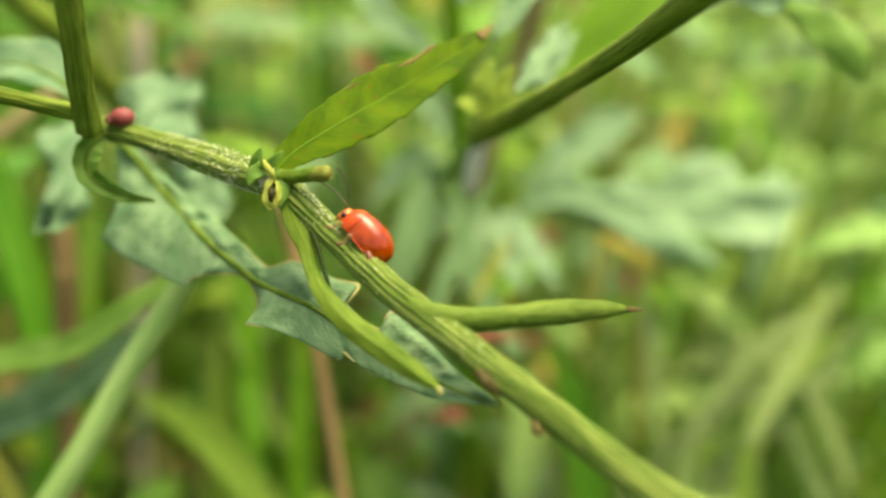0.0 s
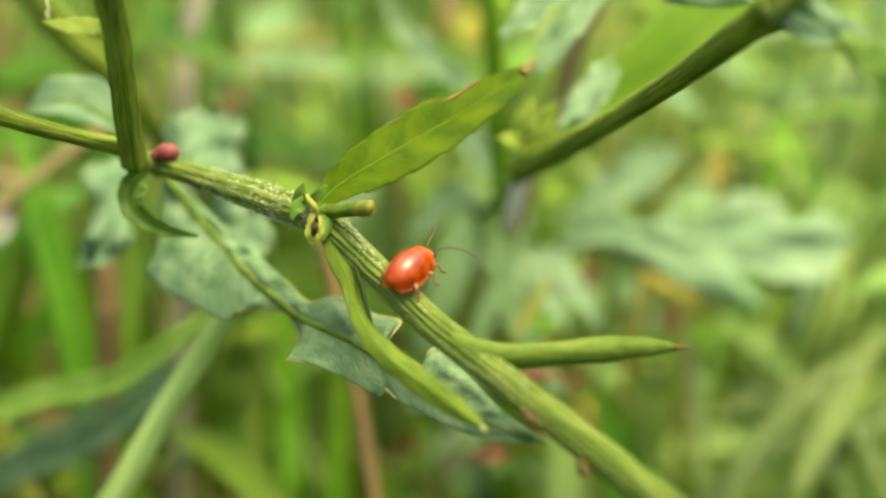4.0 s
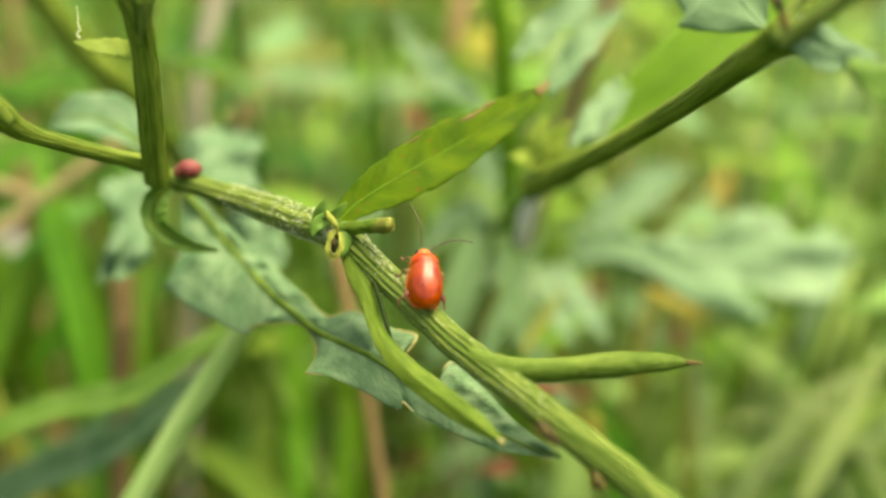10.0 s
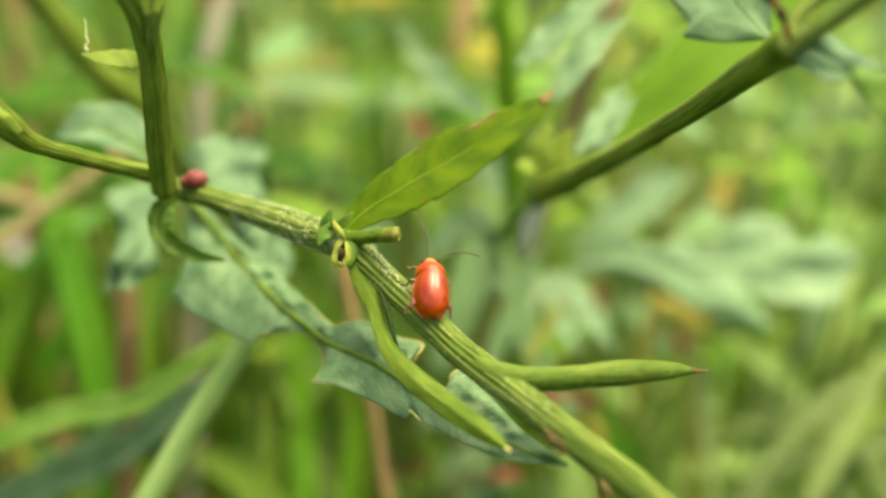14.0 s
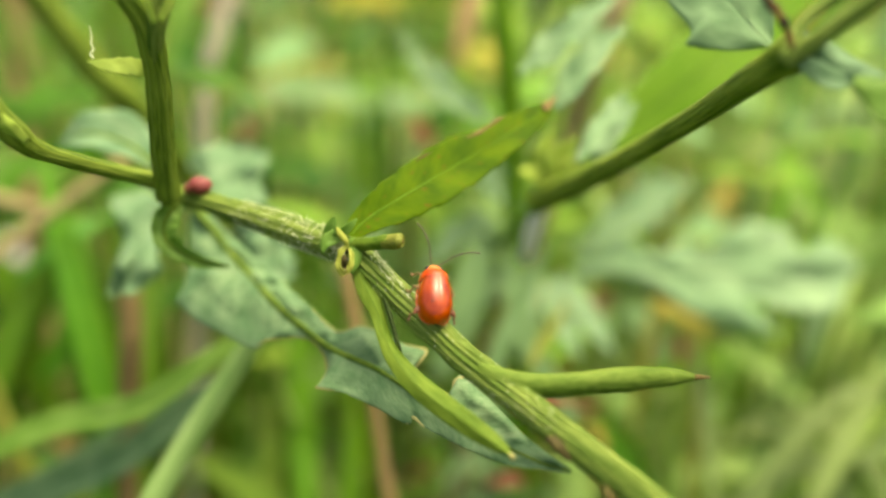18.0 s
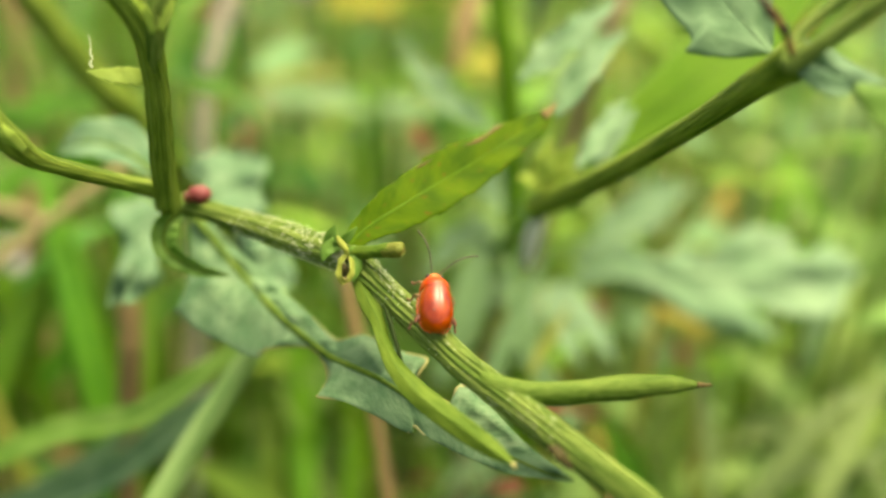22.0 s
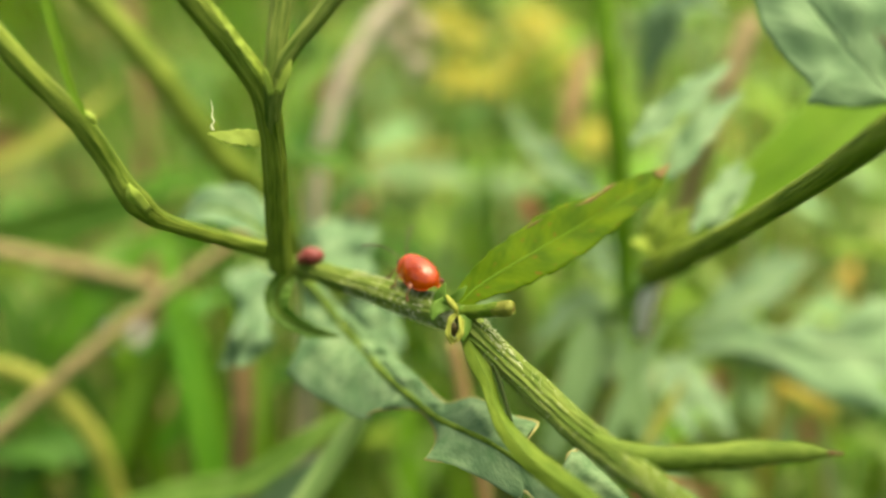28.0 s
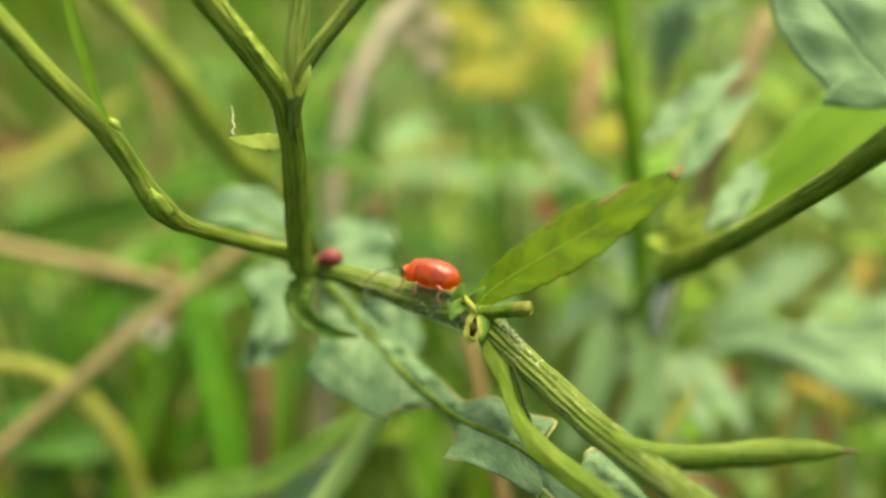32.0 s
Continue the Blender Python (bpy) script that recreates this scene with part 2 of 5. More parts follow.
            r = p[i, 3] * (1 + (depth * math.cos(ribs * w) if ribs else 0))
            d = a[i] * math.cos(w) + b[i] * math.sin(w)
            q = p[i, :3] + d * r
            r2 = p[i, 3] * lumps * noise.noise(Vector(q * freq))
            verts.append(tuple(q + d * r2))
            grain.append((p[i, 3] * math.cos(w), p[i, 3] * math.sin(w), run[i]))
    for i in range(rings - 1):
        for j in range(seg):
            k = (j + 1) % seg
            faces.append((i * seg + j, i * seg + k, (i + 1) * seg + k, (i + 1) * seg + j))
    verts += [tuple(p[0, :3] - t[0] * p[0, 3] * 0.3), tuple(p[-1, :3] + t[-1] * p[-1, 3] * 0.3)]
    m = len(verts)
    for j in range(seg):
        k = (j + 1) % seg
        faces.append((m - 2, k, j))
        faces.append((m - 1, (rings - 1) * seg + j, (rings - 1) * seg + k))
    return verts, faces, grain + [(0, 0, run[0]), (0, 0, run[-1])]


def blade(points, facing, along=50, across=6, fold=0.25, wave=0.05, waves=7, teeth=0.0, toothn=14, thick=0.09, seed=0):
    """A leaf blade: points of x, y, z and the half widths on both sides; facing: the way its upper face looks. fold lifts the sides,
    teeth cut the margin."""
    pts = [(*q, q[3]) if len(q) == 4 else q for q in points]
    p = smooth_path(pts, along)
    t = np.gradient(p[:, :3], axis=0)
    t /= np.linalg.norm(t, axis=1)[:, None] + 1e-12
    f = np.array(facing, float)
    run = np.concatenate([[0], np.cumsum(np.linalg.norm(np.diff(p[:, :3], axis=0), axis=1))]) + seed * 3.3
    top, bot, grain = [], [], []
    for i in range(along):
        n = f - t[i] * (f @ t[i])
        n /= np.linalg.norm(n) + 1e-12
        b = np.cross(t[i], n)
        s = i / (along - 1)
        for j in range(-across, across + 1):
            u = j / across
            w = max(p[i, 3] if u < 0 else p[i, 4], 0.02)
            e = abs(u)
            cut = 1.0
            if teeth:
                x = s * toothn + (0.37 if u > 0 else 0) + 0.5 * noise.noise(Vector((s * 9, seed, u)))
                cut -= teeth * (x - math.floor(x)) * e * e * 2
            wob = wave * w * e * math.sin(waves * 6.283 * s + (1.7 if u > 0 else 0) + seed) + 0.12 * wave * w * noise.noise(Vector((s * 20, u * 3, seed)))
            side, up = w * cut * e, fold * w * e + wob
            q = p[i, :3] + b * side * (1 if u > 0 else -1) + n * up
            h = thick * (1 - 0.6 * e) * 0.5
            top.append(tuple(q + n * h))
            grain.append((u * w, run[i] - 0.7 * e * w, 2.0 if u > 0 else 0.0))
            bot.append(tuple(q - n * h))
    m = 2 * across + 1
    k = len(top)
    faces = []
    for i in range(along - 1):
        for j in range(m - 1):
            a, b2, c, d = i * m + j, i * m + j + 1, (i + 1) * m + j + 1, (i + 1) * m + j
            faces += [(a, b2, c, d), (k + d, k + c, k + b2, k + a)]
    rim = [i * m for i in range(along)] + [(along - 1) * m + j for j in range(1, m)] + [i * m + m - 1 for i in range(along - 2, -1, -1)] + list(range(m - 2, 0, -1))
    for a, b2 in zip(rim, rim[1:] + rim[:1]):
        faces.append((a, b2, k + b2, k + a))
    return top + bot, faces, grain + grain


def loft(first, second, facing, along=60, across=8, bulge=0.0, pucker=0.0, freq=1.0, ragged=0.0, ragn=6.0, thick=0.12, seed=0):
    """One half of a leaf, between its midrib (first) and its margin (second): bulge puffs it up along facing, pucker dents it,
    ragged eats into the margin."""
    pa, pb = smooth_path(first, along)[:, :3], smooth_path(second, along)[:, :3]
    f = np.array(facing, float)
    f /= np.linalg.norm(f)
    run = np.concatenate([[0], np.cumsum(np.linalg.norm(np.diff(pa, axis=0), axis=1))]) + seed * 3.3
    top, bot, grain = [], [], []
    for i in range(along):
        s, wide = i / (along - 1), np.linalg.norm(pb[i] - pa[i])
        eaten = 1 - ragged * max(0.0, noise.noise(Vector((s * ragn, seed, 0.3))) + 0.4 * noise.noise(Vector((s * ragn * 3, seed, 5.0))))
        for j in range(across + 1):
            u = j / across
            q = pa[i] + (pb[i] - pa[i]) * u * eaten
            up = bulge * wide * math.sin(math.pi * u) + pucker * noise.noise(Vector(q * freq) + Vector((seed, 0, 0))) * math.sin(math.pi * u) ** 0.7
            q = q + f * up
            h = f * thick * (1 - 0.5 * u) * 0.5
            top.append(tuple(q + h))
            bot.append(tuple(q - h))
            grain.append((u * wide, run[i] - 0.5 * u * wide, seed))
    m, k, faces = across + 1, along * (across + 1), []
    for i in range(along - 1):
        for j in range(across):
            a, b, c, d = i * m + j, i * m + j + 1, (i + 1) * m + j + 1, (i + 1) * m + j
            faces += [(a, b, c, d), (k + d, k + c, k + b, k + a)]
    rim = [i * m for i in range(along)] + [(along - 1) * m + j for j in range(1, m)] + [i * m + across for i in range(along - 2, -1, -1)] + list(range(across - 1, 0, -1))
    faces += [(a, b, k + b, k + a) for a, b in zip(rim, rim[1:] + rim[:1])]
    return top + bot, faces, grain + grain


def joined(*pieces):
    verts, faces, grain = [], [], []
    for v, f, *g in pieces:
        k = len(verts)
        verts += list(v)
        grain += list(g[0]) if g else list(v)
        faces += [tuple(i + k for i in q) for q in f]
    return verts, faces, grain


def ellipsoid(c, r, seg=20, rings=12):
    """A rounded body round c with three radii."""
    verts, faces = [], []
    for i in range(rings + 1):
        th = math.pi * i / rings
        for j in range(seg):
            w = 2 * math.pi * j / seg
            verts.append((c[0] + r[0] * math.cos(th), c[1] + r[1] * math.sin(th) * math.cos(w), c[2] + r[2] * math.sin(th) * math.sin(w)))
    for i in range(rings):
        for j in range(seg):
            k = (j + 1) % seg
            faces.append((i * seg + j, (i + 1) * seg + j, (i + 1) * seg + k, i * seg + k))
    return verts, faces


def mesh(name, shape, material, origin=(0, 0, 0)):
    me = bpy.data.meshes.new(name)
    o = np.array(origin, float)
    me.from_pydata(((np.array(shape[0], float) - o) * MM).tolist(), [], shape[1])
    grain = me.attributes.new("grain", "FLOAT_VECTOR", "POINT")
    grain.data.foreach_set("vector", np.array(shape[2] if len(shape) > 2 else shape[0], np.float32).ravel())
    me.materials.append(material)
    me.shade_smooth()
    me.update()
    return me


def thing(name, base, label, category, group="", kind=""):
    """An Empty at its base, in millimetres, that carries parts."""
    ob = new(name)
    ob.location = Vector(base) * MM
    ob.empty_display_size = 0.002
    return tagged(ob, label, category, group, kind)


def origin_of(ob):
    o = Vector((0, 0, 0))
    while ob:
        o += Vector(ob.location)
        ob = ob.parent
    return o / MM


def part(name, shape, material, parent, label=""):
    ob = new(name, mesh(name, shape, material, origin_of(parent)))
    ob.parent = parent
    return tagged(ob, label) if label else ob


def solo(name, shape, material, base, label, category, group="", kind=""):
    """A thing that is one mesh, with its origin at its base."""
    ob = new(name, mesh(name, shape, material, base))
    ob.location = Vector(base) * MM
    return tagged(ob, label, category, group, kind)


def rib_of(points, facing, r=0.12, lift=0.06, n=30):
    f = np.array(facing, float)
    f /= np.linalg.norm(f)
    p = smooth_path([q[:3] for q in points], n)
    return tube([(*(v + f * lift), r * (1 - 0.75 * i / (n - 1))) for i, v in enumerate(p)], n, 8)


def to_ground(pts):
    """Carries the last stretch of a stalk down to the soil."""
    a, b = np.array(pts[-2][:3]), np.array(pts[-1][:3])
    d = (b - a) / np.linalg.norm(b - a)
    d[2] = min(d[2], -0.75)
    out, step, full = list(pts), np.linalg.norm(b - a) * 1.3, b[2] / -d[2]
    run = step
    while run < full * 0.8:
        out.append((*(b + d * run), pts[-1][3]))
        step *= 1.5
        run += step
    return out + [(*(b + d * full), pts[-1][3])]

# ---- ground ----
gv = []
gn = 60
xs = np.sign(np.linspace(-1, 1, gn)) * np.abs(np.linspace(-1, 1, gn)) ** 5 * 400000
for y in xs:
    for x in xs:
        d = math.hypot(x, y)
        gv.append((x, y, 4 * noise.noise(Vector((x * 0.01, y * 0.01, 0))) * (1 if d < 5000 else 0)))
gf = [(j * gn + i, j * gn + i + 1, (j + 1) * gn + i + 1, (j + 1) * gn + i) for j in range(gn - 1) for i in range(gn - 1)]
ground = new("ground", mesh("ground", (gv, gf), SOIL))
tagged(ground, "dark mossy soil under the grass", "ground", kind="structure")

# ---- the main ragwort stem and its parts ----
main = to_ground([(-5.85, 44.14, 195.86, 0.72), (-4.24, 42.82, 194.97, 0.71), (-2.26, 40.73, 194.14, 0.69), (0.36, 37.67, 193.24, 0.68), (2.85, 35.38, 192.48, 0.69), (4.77, 33.64, 191.87, 0.69), (7.15, 31.56, 191.06, 0.69), (9.62, 29.60, 190.08, 0.70), (11.94, 27.98, 189.27, 0.73), (16.67, 25.36, 187.93, 0.86), (22.95, 22.75, 186.21, 0.96)])
ROOT = main[-1][:3]
plant = thing("ragwort_plant", ROOT, "slanting green ragwort stem with chewed leaves", "plant")
part("stem", tube(main, 170, 84, 14, 0.10, 0.10), STEM, plant, "pale green ridged stem")
for pts in ([(3.96, 33.24, 191.98, 0.08), (4.39, 32.88, 191.95, 0.28), (4.73, 32.60, 191.67, 0.20), (5.05, 32.35, 191.43, 0.08)], [(6.34, 31.10, 191.06, 0.10), (6.56, 30.75, 190.86, 0.27), (6.83, 30.51, 190.64, 0.10)]):
    part("scar", tube(pts, 14, 10, lumps=0.7, freq=2.5), SCAR, plant, "brown leaf scar")
BRANCH = [(-5.72, 44.00, 195.80, 0.75), (-7.33, 44.60, 196.05, 0.81), (-9.31, 45.82, 196.16, 0.80), (-12.13, 47.67, 196.16, 0.66), (-14.55, 49.25, 196.10, 0.58), (-16.57, 50.35, 196.00, 0.63)]
part("branch", tube(BRANCH, 60, 36, 9, 0.07, 0.12), STEM, plant)
node = part("node", ellipsoid((-5.97, 44.14, 195.86), (0.82, 0.7, 0.78)), STEM, plant, "swollen green node")
part("scale", joined(blade([(-6.71, 43.79, 196.65, 0.35), (-6.5, 43.85, 197.35, 0.30), (-6.31, 44.02, 197.85, 0.03)], (-0.2, -0.9, 0.3), 10, 3, 0.4, thick=0.14),
    blade([(-6.28, 43.62, 196.75, 0.3), (-5.6, 43.64, 197.39, 0.22), (-5.19, 43.85, 197.75, 0.03)], (0.2, -0.9, 0.3), 10, 3, 0.4, thick=0.14), blade([(-6.28, 43.68, 196.85, 0.4), (-6.78, 43.32, 196.64, 0.35), (-6.98, 43.03, 196.13, 0.05)], (-0.3, -0.9, 0.2), 10, 3, 0.3, thick=0.14),
    blade([(-5.45, 43.6, 196.72, 0.3), (-5.24, 42.74, 196.03, 0.34), (-5.45, 42.16, 195.42, 0.1)], (0.1, -0.95, 0.2), 10, 3, -0.3, thick=0.14)), LEAF_DEEP, node, "small pointed green scales")
part("bud_scale", joined(tube([(-6.25, 43.7, 197.3, 0.06), (-6.01, 43.26, 197.13, 0.17), (-5.76, 43, 196.88, 0.15), (-5.64, 43, 196.48, 0.06)], 14, 10, lumps=0.3, freq=2),
    blade([(-5.69, 43, 196.68, 0.10), (-5.97, 42.68, 196.33, 0.16), (-6.07, 42.33, 195.93, 0.14), (-5.89, 42.02, 195.58, 0.20), (-5.71, 41.96, 195.48, 0.03)], (-0.4, -0.9, 0.2), 20, 3, 0.6, 0.4, 3, thick=0.09, seed=2),
    blade([(-5.57, 42.89, 196.48, 0.08), (-5.44, 42.48, 196.18, 0.14), (-5.57, 42.1, 195.72, 0.16), (-5.77, 41.99, 195.53, 0.03)], (0.4, -0.9, 0.2), 20, 3, 0.6, 0.4, 3, thick=0.09, seed=4)), BUD, plant, "shrivelled yellow bud scale")
part("bud_core", joined(ellipsoid((-5.82, 42.45, 195.95), (0.20, 0.16, 0.42), 12, 10), ellipsoid((-5.71, 43, 196.35), (0.16, 0.14, 0.22), 10, 8)), SCAR, plant, "brown withered bud")
part("stub", tube([(-5.68, 43.76, 196.2, 0.36), (-4.47, 43.02, 196.71, 0.35), (-3.41, 42.46, 197.14, 0.37), (-2.87, 42.21, 197.31, 0.35)], 18, 16, 5, 0.06, 0.12, 1.5), LEAF_STRAP, plant, "olive green cut side shoot")
part("stub_end", tube([(-3.71, 42.62, 197.02, 0.37), (-3.19, 42.33, 197.21, 0.39), (-2.84, 42.12, 197.35, 0.39), (-2.78, 42.1, 197.36, 0.21)], 14, 16, 5, 0.05, 0.2, 2), OLIVE, plant, "yellowed cut end")
part("stub_scar", tube([(-2.81, 42.07, 197.35, 0.14), (-2.72, 42.02, 197.38, 0.10)], 5, 9, 0, 0, 0.4, 3), DRY, plant, "brown dried pith")
up = [(-5.69, 44.06, 196.51, 0.41, 0.41), (-4.74, 44.8, 197.2, 0.89, 0.89), (-2.83, 45.95, 198, 1.39, 1.45), (-0.28, 47.8, 198.79, 1.67, 1.61), (2.41, 49.95, 199.52, 1.21, 1.21), (4.75, 51.9, 200.29, 0.75, 0.78), (6.01, 53.15, 200.86, 0.03, 0.03)]
FACE_UP = (-0.15, -0.83, 0.53)
upright = part("leaf", blade(up, FACE_UP, 90, 8, 0.06, 0.05, 4, 0.05, 11, seed=1), LEAF, plant, "bright green lance-shaped leaf with brown flecks")
part("midrib", rib_of(up, FACE_UP, 0.045, 0.05), LEAF_LIME, upright, "paler midrib")
part("withered_edge", joined(tube([(0.49, 48.63, 200.23, 0.02), (1.18, 49.03, 200.33, 0.08), (1.75, 49.47, 200.49, 0.07), (2.26, 49.94, 200.7, 0.11), (2.78, 50.38, 200.87, 0.03)], 20, 8, lumps=0.7, freq=2), tube([(-2.17, 46.9, 199.64, 0.02), (-1.73, 47.23, 199.8, 0.06), (-1.28, 47.53, 199.93, 0.02)], 10, 8, lumps=0.6, freq=2)), DRY, upright, "browned chewed edge")
part("leaf_tip", blade([(5.22, 52.28, 200.56, 0.29, 0.29), (5.64, 52.64, 200.77, 0.2, 0.2), (6.06, 53.12, 201.01, 0.03, 0.03)], FACE_UP, 12, 3, 0.2, thick=0.14), DRY, upright, "withered brown tip")
POD = [(0.60, 37.26, 193.33, 0.22), (1.44, 36.45, 193.13, 0.51), (2.82, 36.08, 192.90, 0.59), (4.42, 36.03, 192.81, 0.59), (5.76, 36.15, 192.82, 0.56), (7.12, 36.38, 192.81, 0.59), (8.50, 36.60, 192.78, 0.59), (9.91, 36.86, 192.65, 0.49), (10.93, 37.11, 192.47, 0.33), (11.71, 37.26, 192.33, 0.14), (12.23, 37.34, 192.27, 0.05)]
part("pod", tube(POD, 60, 22, 2, 0.07, 0.10, 1.3), POD_GREEN, plant, "curled narrow green leaf like a pod")
part("pod_tip", tube([(11.58, 37.19, 192.41, 0.16), (12.40, 37.34, 192.27, 0.05)], 8, 8), DRY, plant, "brown dried tip")
strap = [(-5.22, 42.80, 195.33, 0.35, 0.35), (-4.61, 41.70, 194.62, 0.52, 0.52), (-4.03, 40.61, 193.94, 0.37, 0.40), (-3.61, 39.39, 193.22, 0.37, 0.37), (-2.99, 38.09, 192.77, 0.47, 0.47), (-1.96, 36.85, 192.23, 0.57, 0.57), (-0.72, 35.71, 191.85, 0.59, 0.59), (0.55, 34.62, 191.56, 0.52, 0.55), (1.70, 33.58, 191.36, 0.36, 0.36), (2.44, 32.84, 191.27, 0.05, 0.05)]
strap_leaf = part("strap_leaf", blade(strap, (0.3, -0.85, 0.3), 90, 8, -0.30, 0.05, 5, thick=0.3, seed=3), LEAF_STRAP, plant, "narrow smooth green leaf hanging along the stem")
# a dark strip laid in the slit between leaf and stem as its shadow
part("fold_shade_strip", tube([(-3.79, 41.16, 194.68, 0.06), (-3.48, 40.51, 194.17, 0.14), (-3.17, 39.68, 193.53, 0.14), (-2.95, 39.08, 193.09, 0.11), (-2.73, 38.57, 192.80, 0.03)], 30, 10, 2, 0.3, 0.3, 1.5), FOLD_SHADE, strap_leaf, "dark strip painted as shade beside the curled leaf base")
part("fleck", tube([(2.29, 32.89, 191.36, 0.08), (2.43, 32.73, 191.30, 0.13), (2.54, 32.68, 191.21, 0.05)], 8, 8, lumps=0.6, freq=2), MARGIN, strap_leaf, "pale speck at the tip")
L_FACE = (0.15, -0.8, 0.6)
long_mid = [(-16.60, 53.94, 193.42), (-13.36, 50.91, 190.97), (-10.98, 47.77, 190.34), (-8.98, 45.33, 190.11), (-6.92, 43.24, 189.89), (-5.20, 41.83, 190.06), (-3.64, 40.63, 189.97), (-1.26, 38.42, 189.75), (1.27, 36.25, 189.58), (3.63, 34.42, 189.61), (5.25, 33.38, 189.81)]
lower_rib, lower_edge = [(-16.60, 53.94, 193.42), (-14.14, 51.62, 191.53), (-13.14, 50.61, 190.90), (-12.91, 50.34, 190.86), (-11.61, 48.65, 190.55), (-9.96, 46.51, 190.16), (-9.17, 45.56, 190.11), (-8.06, 44.40, 190.00), (-7.41, 43.75, 189.95), (-6.99, 43.30, 189.88), (-6.30, 42.74, 189.94), (-6.17, 42.62, 189.94), (-5.63, 42.16, 189.97), (-4.33, 41.17, 190.01), (-2.83, 39.88, 189.87), (-2.52, 39.59, 189.83), (-1.92, 39.05, 189.81), (-0.68, 37.92, 189.68), (1.27, 36.25, 189.58), (2.61, 35.22, 189.58), (5.25, 33.38, 189.81)], \
    [(-17.07, 54.48, 192.55), (-16.49, 51.16, 190.91), (-16.91, 48.58, 189.76), (-16.88, 48.19, 189.76), (-14.57, 46.64, 188.97), (-11.64, 44.97, 188.68), (-10.73, 44.83, 189.41), (-8.49, 44.58, 189.65), (-7.49, 43.53, 189.38), (-7.16, 42.39, 189.05), (-7.44, 40.99, 189.10), (-7.52, 40.70, 189.14), (-6.55, 40.36, 189.21), (-4.76, 39.37, 189.15), (-2.58, 37.91, 188.93), (-2.24, 38.17, 189.16), (-1.71, 37.52, 189.10), (-0.62, 36.62, 189.09), (0.52, 35.37, 189.41), (2.33, 34.46, 189.29), (5.22, 33.29, 189.78)]
upper_rib, upper_edge = [(-16.60, 53.94, 193.42), (-13.36, 50.91, 190.97), (-12.04, 49.16, 190.56), (-10.98, 47.77, 190.34), (-8.98, 45.33, 190.11), (-7.88, 44.23, 190.00), (-6.92, 43.24, 189.89), (-5.96, 42.47, 189.98), (-5.20, 41.83, 190.06), (-4.33, 41.17, 190.01), (-3.64, 40.63, 189.97), (-3.39, 40.39, 189.93), (-2.77, 39.81, 189.85), (-2.01, 39.11, 189.80), (-1.26, 38.42, 189.75), (-0.91, 38.12, 189.70), (-0.40, 37.68, 189.66), (1.27, 36.25, 189.58), (2.61, 35.22, 189.58), (5.25, 33.38, 189.81)], \
    [(-16.37, 54.26, 193.58), (-12.60, 51.55, 191.09), (-11.40, 49.96, 190.88), (-10.19, 48.73, 190.70), (-8.34, 46.36, 190.56), (-7.16, 44.98, 190.19), (-6.50, 44.24, 190.38), (-5.33, 44.16, 190.81), (-4.47, 43.62, 190.91), (-2.89, 42.85, 190.50), (-1.84, 42.51, 190.40), (-1.65, 42.19, 190.32), (-2.15, 40.90, 190.28), (-1.09, 39.80, 189.74), (-0.23, 39.22, 189.71), (-0.06, 39.68, 190.31), (0.44, 39.78, 190.56), (2.09, 37.70, 190.11), (3.38, 36.03, 189.70), (5.28, 33.46, 189.84)]
long_leaf = part("lobed_leaf", joined(loft(upper_rib, upper_edge, (0.1, -0.75, 0.65), 190, 16, 0.18, 0.85, 1.0, 0.05, 30, 0.12, 5), loft(lower_rib, lower_edge, L_FACE, 190, 14, 0.05, 0.45, 0.7, 0.04, 40, 0.12, 7)),
                 LEAF_BLUE, plant, "blue-green puckered lobed leaf, chewed at the margin")
part("midrib", rib_of(long_mid, L_FACE, 0.26, 0.05, 60), LEAF_STRAP, long_leaf)
for pts in ([(-1.09, 39.75, 189.78, 0.04), (-0.23, 39.17, 189.75, 0.12), (-0.06, 39.63, 190.35, 0.12), (0.44, 39.73, 190.60, 0.04)],
            [(-2.89, 42.80, 190.53, 0.02), (-1.84, 42.46, 190.43, 0.07), (-1.65, 42.14, 190.36, 0.07), (-2.15, 40.86, 190.32, 0.02)],
            [(-2.58, 37.87, 188.96, 0.03), (-2.24, 38.12, 189.20, 0.09), (-1.71, 37.48, 189.14, 0.03)],
            [(-8.33, 46.31, 190.60, 0.02), (-7.15, 44.93, 190.22, 0.06), (-6.49, 44.19, 190.41, 0.06), (-5.33, 44.11, 190.85, 0.06), (-4.47, 43.57, 190.94, 0.02)]):
    part("margin", tube(pts, 30, 8, lumps=0.5, freq=2), MARGIN, long_leaf, "yellowed dry leaf edge")
part("bite_rim", tube([(-11.62, 44.92, 188.72, 0.02), (-10.72, 44.78, 189.44, 0.06), (-8.48, 44.53, 189.69, 0.06), (-7.48, 43.48, 189.42, 0.06), (-7.15, 42.34, 189.09, 0.06), (-7.43, 40.94, 189.14, 0.06), (-7.51, 40.65, 189.17, 0.06), (-6.54, 40.31, 189.25, 0.02)], 60, 8, lumps=0.6, freq=2), MARGIN_BROWN, long_leaf, "brown dried rim of a bite")


def down(path, n, length, rng):
    """Short white hairs standing off a stem."""
    p = smooth_path(path, 80)
    t, a, b = frames(p[:, :3])
    verts, faces = [], []
    for _ in range(n):
        i = rng.randrange(80)
        w = rng.random() * 6.283
        d = a[i] * math.cos(w) + b[i] * math.sin(w)
        q = p[i, :3] + d * p[i, 3] * 0.98 + t[i] * (rng.random() - 0.5) * 0.3
